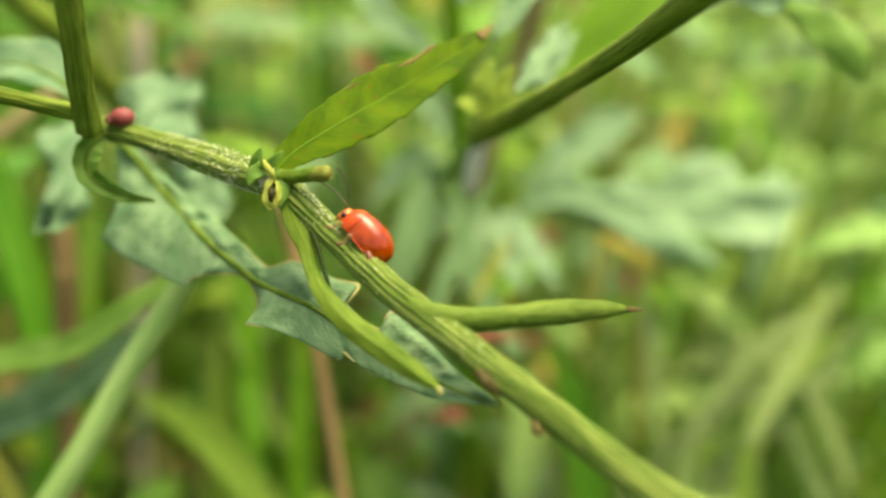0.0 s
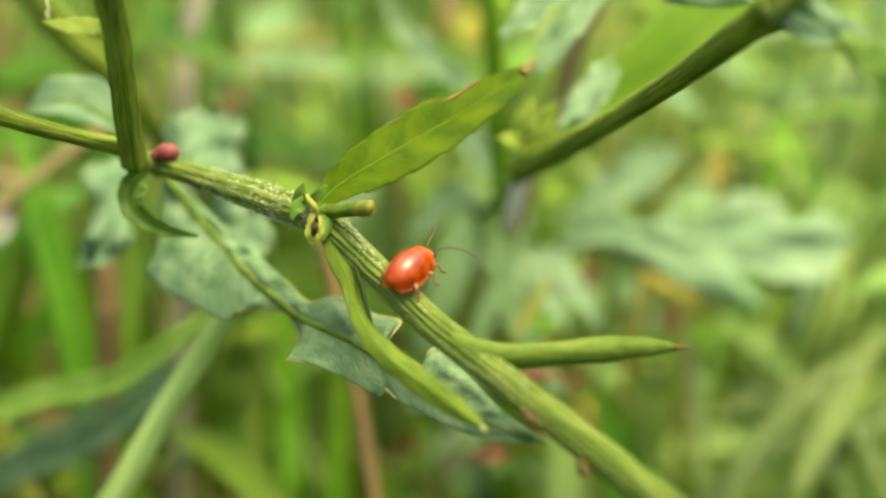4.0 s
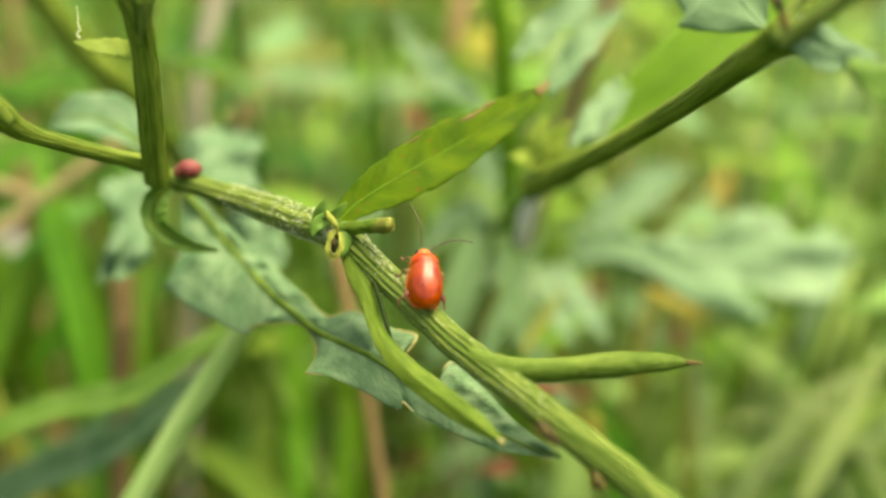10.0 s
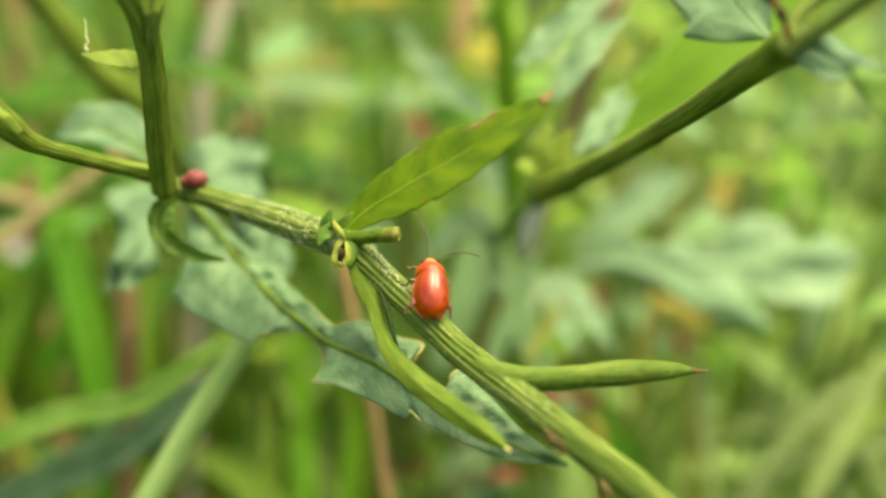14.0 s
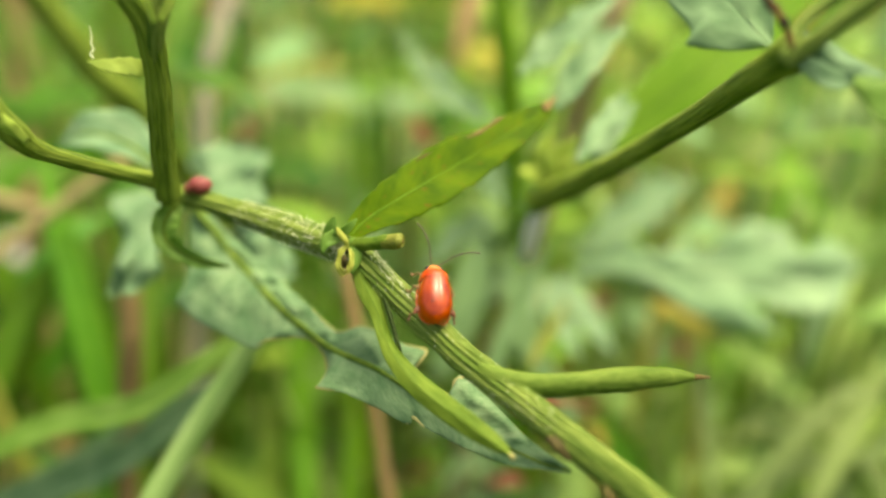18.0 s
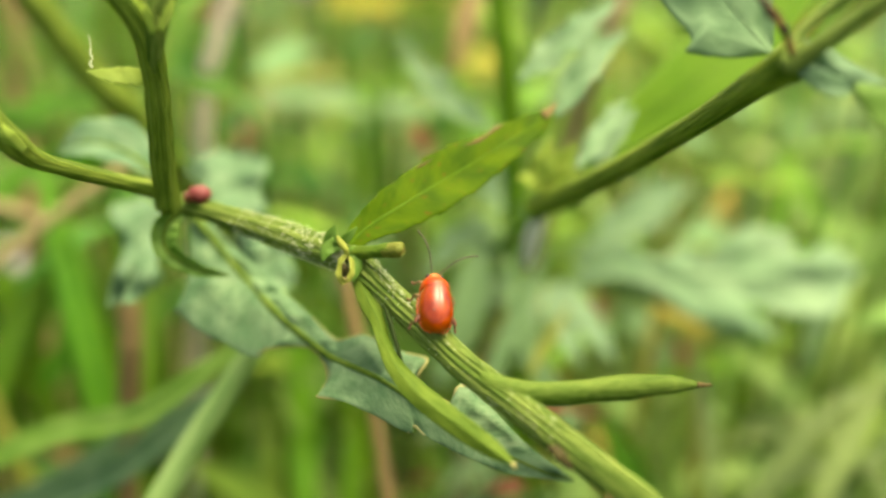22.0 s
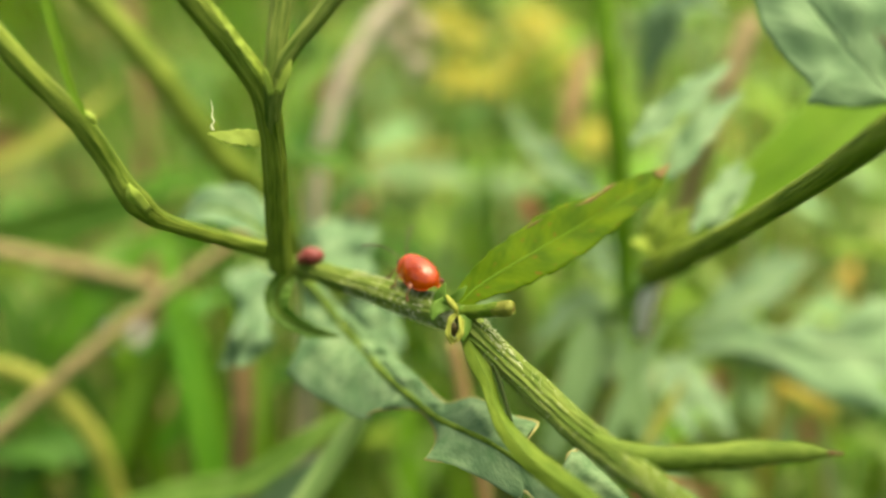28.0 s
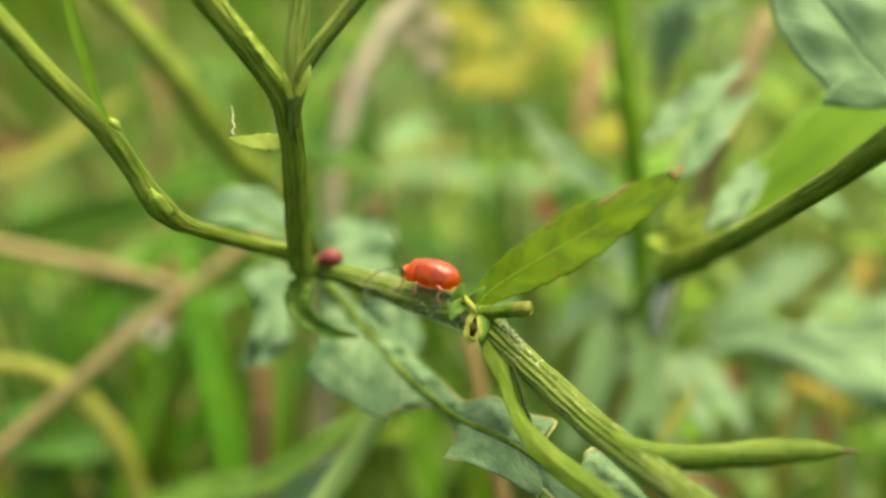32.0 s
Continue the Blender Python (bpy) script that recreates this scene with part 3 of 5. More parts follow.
        e = d * 0.22 + t[i] * (rng.random() * 1.6 - 0.8) + np.cross(t[i], d) * (rng.random() - 0.5)
        e = e / np.linalg.norm(e) * length * (0.5 + rng.random())
        c = np.cross(e, t[i])
        c = c / (np.linalg.norm(c) + 1e-9) * 0.014
        g = np.cross(e, c)
        g = g / (np.linalg.norm(g) + 1e-9) * 0.014
        m = q + e * 0.55 + d * length * 0.05
        k = len(verts)
        verts += [tuple(v) for v in (q + c, q - c * 0.5 + g, q - c * 0.5 - g, m + c, m - c * 0.5 + g, m - c * 0.5 - g, q + e)]
        faces += [(k, k + 1, k + 4, k + 3), (k + 1, k + 2, k + 5, k + 4), (k + 2, k, k + 3, k + 5), (k + 3, k + 4, k + 6), (k + 4, k + 5, k + 6), (k + 5, k + 3, k + 6)]
    return verts, faces


rng = random.Random(11)
tagged(part("down", joined(down(BRANCH[:4], 900, 0.24, rng), down(main[1:6], 420, 0.15, rng), down([(-4.39, 43.12, 196.09, 0.15), (-3.69, 42.35, 195.55, 0.17), (-3.05, 41.51, 195.10, 0.17), (-2.45, 40.71, 194.72, 0.11)], 260, 0.16, rng),
    down([(-5.93, 43.86, 195.57, 0.9), (-5.46, 43.91, 196.05, 0.85)], 300, 0.3, rng)), HAIR, plant, "white woolly hairs on the stem"), kind="stuff")

# upper left twigs
part("twig", tube([(-16.32, 48.41, 196.76, 0.66), (-15.86, 47.23, 199.89, 0.62), (-15.13, 45.73, 203.72, 0.60), (-14.75, 44.8, 206.45, 0.58), (-14.87, 44.32, 208.39, 0.60), (-15.79, 44.14, 210.23, 0.60), (-17.04, 43.97, 212.21, 0.60), (-18.64, 43.64, 214.93, 0.58), (-20.71, 43.89, 218.58, 0.5)], 90, 24, 7, 0.12, 0.12), STEM_DARK, plant)
part("twig", tube([(-14.75, 44.62, 206.07, 0.30), (-14.21, 44.12, 208.22, 0.46), (-13.97, 44.9, 210.39, 0.46), (-13.69, 45.84, 212.39, 0.48), (-13.36, 47.22, 215.38, 0.42)], 40, 20, 6, 0.12, 0.12), STEM, plant)
part("twig", tube([(-14.43, 44.42, 207, 0.26), (-13.69, 44.17, 209.17, 0.38), (-12.86, 44.5, 210.38, 0.36), (-11.41, 45.04, 211.88, 0.36), (-8.97, 45.78, 214.27, 0.34)], 36, 18, 6, 0.12, 0.12), STEM, plant)
part("wing", blade([(-14.36, 43.97, 208.69, 0.05), (-15.2, 43.8, 210.28, 0.20), (-16.05, 43.71, 211.81, 0.22), (-17, 43.64, 213.44, 0.05)], (0.6, -0.7, 0.3), 40, 3, 0.2, 0.2, 6, 0.3, 12, thick=0.08, seed=6), RIB, plant, "pale leafy wing along the twig")
part("axil_bud", joined(blade([(-14.04, 43.37, 208.22, 0.16), (-14.18, 43.41, 209.1, 0.18), (-14.3, 43.5, 209.58, 0.03)], (-0.3, -0.9, 0.2), 12, 3, 0.4, thick=0.1), blade([(-13.79, 43.44, 208.3, 0.16), (-13.26, 43.6, 209.24, 0.2), (-13.01, 43.77, 209.79, 0.03)], (0.3, -0.9, 0.2), 12, 3, 0.4, thick=0.1)), RIB, plant, "small yellow-green axil scales")
part("twig", tube([(-16.47, 48.53, 197.57, 0.50), (-18.38, 47.12, 198.95, 0.44), (-20.22, 44.82, 200.8, 0.44), (-21.05, 43.46, 201.97, 0.50), (-21.4, 42.59, 203.08, 0.66), (-21.65, 42.18, 203.98, 0.58), (-22.19, 42.11, 205.21, 0.50), (-23.15, 41.73, 207.62, 0.54), (-24.76, 41.3, 210.11, 0.50), (-26.24, 41.06, 212.49, 0.50), (-28.46, 40.64, 216.19, 0.48)], 100, 22, 7, 0.07, 0.10), STEM_DARK, plant)
part("knee", joined(blade([(-20.9, 42.29, 202.76, 0.30), (-21.11, 41.63, 203.81, 0.36), (-21.29, 41.68, 204.46, 0.05)], (0.2, -0.9, 0.4), 14, 4, -0.4, 0.1, 2, thick=0.2), tube([(-22.03, 41.22, 207.62, 0.10), (-22.2, 41.14, 207.98, 0.22), (-22.46, 41.22, 208.24, 0.06)], 8, 8, lumps=0.4, freq=2)), RIB, plant, "pale swollen joint")
bract = [(-22.36, 41.02, 208, 0.08, 0.08), (-22.83, 41.12, 209.35, 0.26, 0.24), (-23.17, 41.43, 211.15, 0.31, 0.26), (-23.55, 41.84, 213.16, 0.26, 0.23), (-23.72, 42.31, 214.99, 0.03, 0.03)]
part("bract", blade(bract, (0.5, -0.7, 0.5), 50, 5, 0.3, 0.08, 6, 0.16, 14, seed=8), LEAF_LIME, plant, "narrow bract with brown teeth")
small = [(-15.08, 45.65, 204.68, 0.22, 0.22), (-15.11, 45.30, 205.25, 0.44, 0.39), (-15.88, 45.07, 205.67, 0.60, 0.41), (-16.83, 44.71, 205.84, 0.54, 0.33), (-17.94, 44.48, 206.05, 0.05, 0.05)]
small_leaf = part("small_leaf", blade(small, (0.1, -0.75, 0.55), 40, 5, 0.1, 0.08, 4, 0.12, 7, seed=9), RIB, plant, "small yellow-green toothed leaf on the twig")
part("thread", tube([(-17.63, 44.48, 206.24, 0.07), (-17.74, 44.59, 206.43, 0.04), (-17.64, 44.79, 206.58, 0.03), (-17.83, 45.13, 206.76, 0.03), (-17.88, 45.51, 207.03, 0.02), (-18.10, 46.06, 207.38, 0.01)], 24, 6), HAIR, small_leaf, "fine white thread")

# blurred leaves near the fork
def leaf_part(name, pts, facing, mat, label="", parent=None, **kw):
    ob = part(name, blade(pts, facing, **kw), mat, parent or plant, label)
    part("midrib", rib_of(pts, facing, 0.18, 0.08), LEAF_LIME if mat is LEAF_LIME else (LEAF_PALE if mat is LEAF_PALE else LEAF_STRAP), ob)
    return ob


leaf_part("round_leaf", [(-18.75, 54.9, 195.72, 0.22, 0.22), (-21.38, 57.08, 196.47, 1.37, 1.82), (-23.98, 57.97, 196.79, 1.47, 1.62), (-26.3, 58.33, 195.85, 0.08, 0.08)], (0.2, -0.5, 0.85), LEAF_TEAL, "pale rounded leaf", along=30, fold=0.3, wave=0.1, waves=3, seed=11)
for k, (mid, one, two) in enumerate((
        ([(-17.93, 61.72, 189.36), (-17.62, 63.55, 190.07), (-16.83, 65.14, 190.72), (-15.97, 66.47, 191.29), (-15.35, 67.55, 191.75)],
         [(-19.03, 62.61, 189.70), (-18.67, 64.34, 190.39), (-20.14, 65.94, 191.06), (-19.46, 67.39, 191.68), (-16.16, 68.37, 192.11)],
         [(-15.56, 60.95, 189.07), (-13.59, 61.98, 189.46), (-14.37, 64.08, 190.29), (-13.85, 65.94, 191.06), (-14.49, 67.61, 191.78)]),
        ([(-21.22, 62.16, 189.92), (-21.88, 60.50, 189.29), (-22.02, 58.47, 188.56), (-21.82, 55.96, 187.73), (-22.23, 53.76, 187.06)],
         [(-22.80, 63.20, 190.33), (-24.97, 61.95, 189.84), (-23.30, 58.72, 188.65), (-23.30, 56.21, 187.81), (-23.12, 53.32, 186.94)],
         [(-20.54, 61.02, 189.49), (-20.49, 59.23, 188.83), (-20.47, 56.96, 188.06), (-19.93, 55.57, 187.61), (-21.58, 53.42, 186.96)]),
        ([(-13.80, 57.92, 185.22), (-13.67, 59.94, 185.91), (-13.38, 61.47, 186.48), (-13.58, 63.03, 187.07), (-14.33, 64.87, 187.80)],
         [(-15.92, 59.94, 185.91), (-15.79, 61.73, 186.57), (-16.54, 63.03, 187.07), (-15.72, 64.08, 187.48), (-14.80, 65.13, 187.91)],
         [(-12.05, 57.42, 185.05), (-11.36, 59.43, 185.74), (-12.19, 61.22, 186.38), (-11.67, 62.51, 186.87), (-13.41, 64.34, 187.59)]))):
    ruffled = part("ruffled_leaf", joined(loft(mid, one, (0.1, -0.8, 0.5), 60, 10, 0.10, 2.6, 0.40, 0.12, 9, 0.14, 12 + k), loft(mid, two, (0.1, -0.8, 0.5), 60, 10, 0.10, 2.6, 0.40, 0.12, 9, 0.14, 17 + k)),
                   LEAF_TEAL, plant, "ruffled blue-green leaf")
    part("midrib", rib_of(mid, (0.1, -0.8, 0.5), 0.16, 0.05), LEAF_TEAL, ruffled)
leaf_part("curled_leaf", [(-15.64, 49.74, 196.15, 0.2, 0.2), (-16.66, 48.66, 195.48, 0.71, 0.71), (-16.6, 47.76, 194.32, 0.77, 0.58), (-14.98, 47.39, 193.28, 0.52, 0.39), (-13.14, 47.54, 192.74, 0.07, 0.07)], (0.2, -0.9, 0.1), LEAF_DEEP, "curled green leaf below the fork", along=40, fold=0.6, wave=0.15, seed=16)
stalk = part("leaf_stalk", tube([(-10.9, 51.45, 189.11, 0.2), (-12.66, 51.78, 185.69, 0.6), (-15.11, 50.84, 182.05, 0.75), (-18.1, 48.5, 178.01, 0.82), (-20.91, 46.07, 173.8, 0.88), (-27.13, 42.34, 165.33, 0.9)], 40, 16, 4, 0.05, 0.05), STEM_PALE, plant, "pale green leaf stalk")

# ---- the plant behind with the thick dark stem ----
back = thing("ragwort_plant", (-4.0, 190.0, 0.0), "ragwort with a thick dark green stem and pale lobed leaves", "plant")
part("stem", tube([(5.72, 59.49, 191.04, 0.8), (6.88, 57.95, 192.38, 0.95), (9.16, 53.21, 196.16, 0.68), (12.35, 47.2, 201.76, 0.62), (14.1, 42.2, 206.1, 0.72), (14.92, 40.81, 207.48, 0.95), (15.29, 40.41, 207.99, 0.5)], 90, 20, 7, 0.05, 0.05), STEM_DARK, back, "dark green stem")
part("lower_stem", tube([(-4, 190, 0, 1.0), (-24.99, 106.02, 131.79, 0.8), (-3.27, 89.26, 164.13, 0.6), (3.4, 78.07, 176.54, 0.6), (6.7, 59.57, 191.17, 0.55)], 50, 14, 6, 0.05), LEAF_DEEP, back, "thin lower stem")
part("branch", tube([(14.25, 39.89, 207.46, 0.46), (15.65, 39.4, 208.85, 0.36), (17.55, 39.21, 210.58, 0.35), (20.11, 39.48, 213.13, 0.35)], 30, 16, 6, 0.03), STEM, back)
part("branch", tube([(14.37, 39.95, 207.56, 0.41), (15.14, 41.06, 208.75, 0.29), (17.02, 41.78, 210.05, 0.29), (20.02, 42.98, 212.22, 0.29)], 30, 16, 6, 0.03), STEM, back)
part("dried_bud", joined(tube([(14.21, 39.06, 208.23, 0.10), (13.78, 39.38, 209.23, 0.19), (13.27, 39.65, 209.93, 0.22), (12.67, 39.95, 210.48, 0.15), (12.32, 40.26, 211.04, 0.05)], 24, 10, 0, 0, 0.7, 2.5)), CHAR, back, "dark shrivelled flower bud")
top_leaf = part("lobed_leaf", joined(loft([(14.57, 42.89, 207.12), (13.76, 43.35, 208.01), (13.17, 43.64, 208.60), (12.71, 43.88, 209.07), (12.35, 44.06, 209.43), (11.77, 44.43, 210.14), (11.18, 44.80, 210.85), (10.60, 45.25, 211.68), (9.19, 46.49, 213.95)],
    [(14.31, 42.84, 207.10), (12.86, 42.62, 207.08), (11.56, 42.50, 207.18), (10.52, 42.49, 207.40), (10.76, 42.89, 207.98), (9.68, 43.49, 209.15), (8.86, 44.05, 210.21), (8.42, 44.80, 211.48), (8.16, 46.24, 213.78)], (0.0, -0.75, 0.62), 90, 10, 0.05, 0.5, 0.6, 0.05, 20, 0.12, 21), loft([(14.57, 42.89, 207.12), (13.41, 43.53, 208.36), (12.47, 44.00, 209.31), (11.53, 44.58, 210.42), (10.36, 45.37, 211.92), (9.19, 46.49, 213.95)],
    [(14.75, 43.17, 207.51), (14.80, 44.31, 209.28), (14.62, 45.30, 210.86), (13.98, 46.26, 212.50), (12.08, 47.38, 214.70), (9.52, 46.67, 214.16)], (0.0, -0.75, 0.62), 60, 10, 0.05, 0.5, 0.6, 0.08, 20, 0.12, 23)), LEAF_PALE, back, "pale blue-green lobed leaf at the node")
part("midrib", rib_of([(14.57, 42.89, 207.12), (13.17, 43.64, 208.60), (11.77, 44.43, 210.14), (10.60, 45.25, 211.68), (9.19, 46.49, 213.95)], (0.0, -0.75, 0.62), 0.12, 0.04), LEAF_PALE, top_leaf)
curled = part("curled_leaf", joined(loft([(14.70, 40.52, 207.79), (15.41, 39.95, 207.59), (16.25, 39.12, 207.36), (17.07, 38.36, 207.24)], [(15.16, 41.35, 208.42), (16.29, 40.71, 208.11), (17.26, 39.73, 207.61), (18.34, 38.56, 207.18)], (-0.1, -0.7, 0.7), 50, 8, 0.12, 0.7, 0.8, 0.15, 9, 0.14, 22), loft([(14.70, 40.52, 207.79), (15.41, 39.95, 207.59), (16.25, 39.12, 207.36), (17.07, 38.36, 207.24)], [(14.53, 39.85, 207.42), (15.27, 38.84, 206.87), (16.03, 38.07, 206.74), (16.94, 38.09, 207.17)], (-0.1, -0.7, 0.7), 50, 8, 0.12, 0.5, 0.8, 0.12, 9, 0.14, 24)), LEAF_PALE, back, "pale blue-green leaf curling over at the node")
part("folded_lobe", loft([(16.74, 38.40, 207.31), (17.48, 37.94, 207.31), (18.24, 37.13, 207.11), (19.31, 36.19, 206.69)], [(16.56, 37.97, 206.96), (17.04, 37.14, 206.34), (17.81, 36.12, 205.76), (19.21, 34.99, 205.01)], (-0.1, -0.9, 0.4), 50, 8, 0.1, 0.4, 0.7, 0.10, 9, 0.14, 26), LEAF_DEEP, curled, "olive green folded lobe")
part("broken_stalk", tube([(6.70, 61.37, 190.30, 0.32), (6.40, 62.62, 188.46, 0.54), (6.03, 63.55, 186.07, 0.60), (5.76, 64.44, 183.61, 0.40)], 16, 12, 4, 0.05, 0.1), CUT, back, "bleached broken side stalk")
for pts in ([(5.54, 59.13, 192.76, 0.15), (6.02, 58.88, 194.5, 0.82), (6.55, 59.23, 196.36, 0.07)], [(6.1, 59.19, 192.72, 0.15), (7.38, 59.56, 194.39, 0.68), (8.27, 59.73, 195.72, 0.07)], [(6.47, 59.08, 192.35, 0.15), (5.26, 58.36, 193.6, 0.52), (4.29, 57.85, 193.97, 0.07)], [(6.85, 59.19, 192.5, 0.23), (7.86, 58.77, 193.7, 0.52), (8.99, 59.2, 194.3, 0.07)]):
    part("bud", blade(pts, (0.1, -0.8, 0.5), 16, 4, 0.5, 0.1, 2, thick=0.4), RIB, back, "yellow-green flower bud")
leaf_part("broad_leaf", [(9.23, 66.18, 190.63, 0.26, 0.26), (12.83, 68.55, 192.73, 1.10, 1.56), (18.27, 71.36, 195.59, 2.60, 2.64), (24.63, 75.54, 198.84, 3.00, 2.71), (33.05, 82.6, 203.07, 0.19, 0.19)], (0.2, -0.8, 0.5), LEAF_LIME, "broad lime green leaf", back, along=40, fold=0.03, wave=0.05, waves=2, seed=23)
back_mid = [(11.27, 75.72, 175.44), (13.89, 75.87, 175.53), (16.51, 75.98, 175.59), (19.12, 75.92, 175.56), (21.71, 75.82, 175.50), (24.30, 75.72, 175.44), (26.90, 75.66, 175.41), (29.50, 75.61, 175.38), (32.11, 75.61, 175.38), (34.20, 75.66, 175.41), (35.79, 75.77, 175.47), (37.67, 75.98, 175.59)]
broad = part("lobed_leaf", joined(loft(back_mid, [(11.86, 76.60, 175.96), (14.73, 78.18, 176.88), (17.23, 78.70, 177.20), (19.32, 77.54, 176.51), (22.13, 78.81, 177.26), (24.01, 77.86, 176.70), (27.14, 80.09, 178.03), (30.17, 80.51, 178.30), (32.15, 79.66, 177.78), (32.98, 77.75, 176.63), (35.70, 78.81, 177.26), (38.19, 76.60, 175.96)], (0.1, -0.6, 0.8), 90, 10, 0.06, 2.6, 0.22, 0.1, 9, 0.2, 30), loft(back_mid, [(11.73, 74.94, 175.00), (15.12, 75.15, 175.12), (17.86, 74.11, 174.53), (20.96, 72.38, 173.56), (24.56, 71.06, 172.84), (29.35, 70.26, 172.41), (25.96, 72.68, 173.73), (28.10, 73.19, 174.01), (31.33, 71.97, 173.34), (35.26, 72.48, 173.62), (36.38, 74.32, 174.65), (38.01, 75.87, 175.53)], (0.1, -0.6, 0.8), 90, 10, 0.06, 2.6, 0.22, 0.1, 9, 0.2, 34)), LEAF_PALE, back, "large pale blue-green lobed leaf")
part("midrib", rib_of(back_mid, (0.1, -0.6, 0.8), 0.35, 0.1), LEAF_BLUE, broad)
for pts in ([(10.50, 75.66, 175.05, 0.73, 0.73), (11.35, 73.27, 173.90, 1.44, 1.03), (12.67, 70.81, 172.65, 1.41, 1.01), (14.28, 68.37, 171.42, 0.10, 0.10)], [(9.30, 75.61, 174.96, 0.73, 0.73), (9.45, 73.14, 173.68, 1.34, 1.13), (10.14, 70.61, 172.30, 1.21, 1.01), (11.30, 68.22, 171.17, 0.10, 0.10)], [(7.89, 75.56, 174.87, 0.63, 0.63), (7.24, 72.88, 173.24, 1.03, 1.13), (6.61, 70.36, 171.86, 0.91, 0.91), (5.78, 68.53, 170.70, 0.10, 0.10)]):
    part("lower_lobe", blade(pts, (0.2, -0.6, 0.7), 40, 6, 0.15, 0.1, 3, 0.12, 3, thick=0.2, seed=36), LEAF_PALE, broad)
for k, (pts, mat) in enumerate((
        ([(19.12, 75.24, 174.33, 0.73, 0.73), (22.13, 73.09, 173.59, 1.34, 1.13), (25.69, 71.53, 172.90, 1.22, 1.02), (29.32, 70.74, 172.52, 0.10, 0.10)], LEAF_PALE),
        ([(8.07, 77.57, 174.35, 0.85, 0.85), (5.34, 76.50, 174.49, 1.80, 1.59), (3.08, 74.98, 173.87, 1.67, 1.46), (1.14, 73.05, 172.52, 0.15, 0.15)], LEAF_BLUE),
        ([(12.61, 81.71, 173.53, 0.78, 0.78), (16.59, 84.88, 175.01, 2.39, 2.05), (21.22, 89.00, 176.15, 2.70, 2.35), (26.10, 93.06, 177.18, 0.24, 0.24)], LEAF_TEAL),
        ([(5.04, 74.02, 180.20, 0.40, 0.40), (2.35, 76.42, 180.36, 1.33, 1.33), (-0.20, 75.52, 178.81, 1.33, 1.23), (-2.47, 73.39, 177.11, 0.15, 0.15)], LEAF_TEAL),
        ([(-4.69, 83.24, 196.18, 0.30, 0.30), (-2.04, 79.51, 193.71, 1.36, 1.27), (0.76, 76.19, 191.97, 1.42, 1.33), (3.85, 74.30, 190.70, 0.14, 0.14)], LEAF_TEAL),
        ([(7.88, 76.19, 191.97, 0.28, 0.28), (9.79, 79.07, 192.96, 1.17, 1.07), (12.27, 82.37, 194.67, 1.50, 1.30), (15.19, 86.99, 196.67, 0.21, 0.21)], LEAF_BLUE),
        ([(8.16, 57.26, 194.86, 0.18, 0.18), (9.39, 58.79, 195.82, 0.90, 0.82), (10.98, 61.31, 196.84, 0.92, 0.77), (12.10, 62.79, 197.72, 0.12, 0.12)], LEAF_PALE),
        ([(4.46, 61.76, 199.33, 0.19, 0.19), (6.26, 63.31, 200.38, 1.15, 1.07), (8.68, 65.09, 201.78, 1.24, 1.09), (11.90, 67.89, 203.36, 0.16, 0.16)], LEAF_PALE),
        ([(6.88, 59.72, 197.59, 0.19, 0.19), (8.13, 61.30, 198.78, 1.05, 0.90), (9.78, 63.09, 200.34, 1.06, 0.91), (12.39, 65.82, 201.74, 0.12, 0.12)], LEAF_PALE),
        ([(9.33, 58.18, 194.58, 0.15, 0.15), (10.42, 59.62, 195.37, 0.89, 0.75), (11.53, 61.08, 196.19, 0.83, 0.68), (12.74, 62.59, 197.10, 0.11, 0.11)], LEAF_PALE),
        ([(14.97, 87.06, 203.13, 0.30, 0.30), (12.32, 89.24, 203.86, 2.04, 1.84), (9.48, 90.15, 201.79, 2.30, 1.99), (8.03, 89.21, 195.14, 0.21, 0.21)], LEAF_TEAL),
        ([(-0.06, 88.95, 182.09, 0.34, 0.34), (3.77, 86.58, 180.58, 1.90, 1.90), (6.34, 83.68, 178.25, 2.08, 1.86), (7.73, 80.71, 176.12, 0.21, 0.21)], LEAF_TEAL))):
    leaf_part("lobed_leaf", pts, (0.1, -0.6, 0.75), mat, "blue-green lobed leaf", back, along=48, wave=0.16, waves=3, teeth=0.2, toothn=3, seed=40 + k)

# ---- loose stems behind ----
def stem_thing(name, pts, mat, label, category, group="", lying=False, joints=3, **kw):
    """A stalk with its ring-shaped joints."""
    pts = pts if lying else to_ground(pts)
    ob = thing(name, pts[-1][:3], label, category, group)
    part("stem", tube(pts, rings=60, **kw), mat, ob)
    p = smooth_path(pts, 61)
    for k in range(joints):
        i = 8 + k * (44 // max(joints, 1)) + (k * 5) % 3
        a, b = p[i], p[i + 1]
        d = (b - a)[:3] / np.linalg.norm((b - a)[:3])
        part("joint", tube([(*(a[:3] - d * a[3]), a[3]), (*a[:3], a[3] * 1.05), (*(a[:3] + d * a[3]), a[3])], 7, 14), mat, ob)
    return ob


stem_thing("green_stalk", [(-37.35, 72.32, 210.74, 1.1), (-31.75, 71.86, 203.06, 1.15), (-28.42, 72.61, 196.32, 1.15), (-25.74, 75.03, 191.04, 1.1), (-21.92, 86.34, 173.21, 1.1)], STEM_DARK, "dark green stalk leaning behind the ragwort", "stalk", ribs=6, joints=2)
stem_thing("dead_stalk", [(-8.51, 64.02, 183.09, 0.52), (-7.41, 61.39, 178.53, 0.52), (-6.1, 58.32, 173.21, 0.52), (-4.78, 54.15, 165.99, 0.52)], BROWN, "thin dead brown stalk among the grass", "stalk", ribs=5)
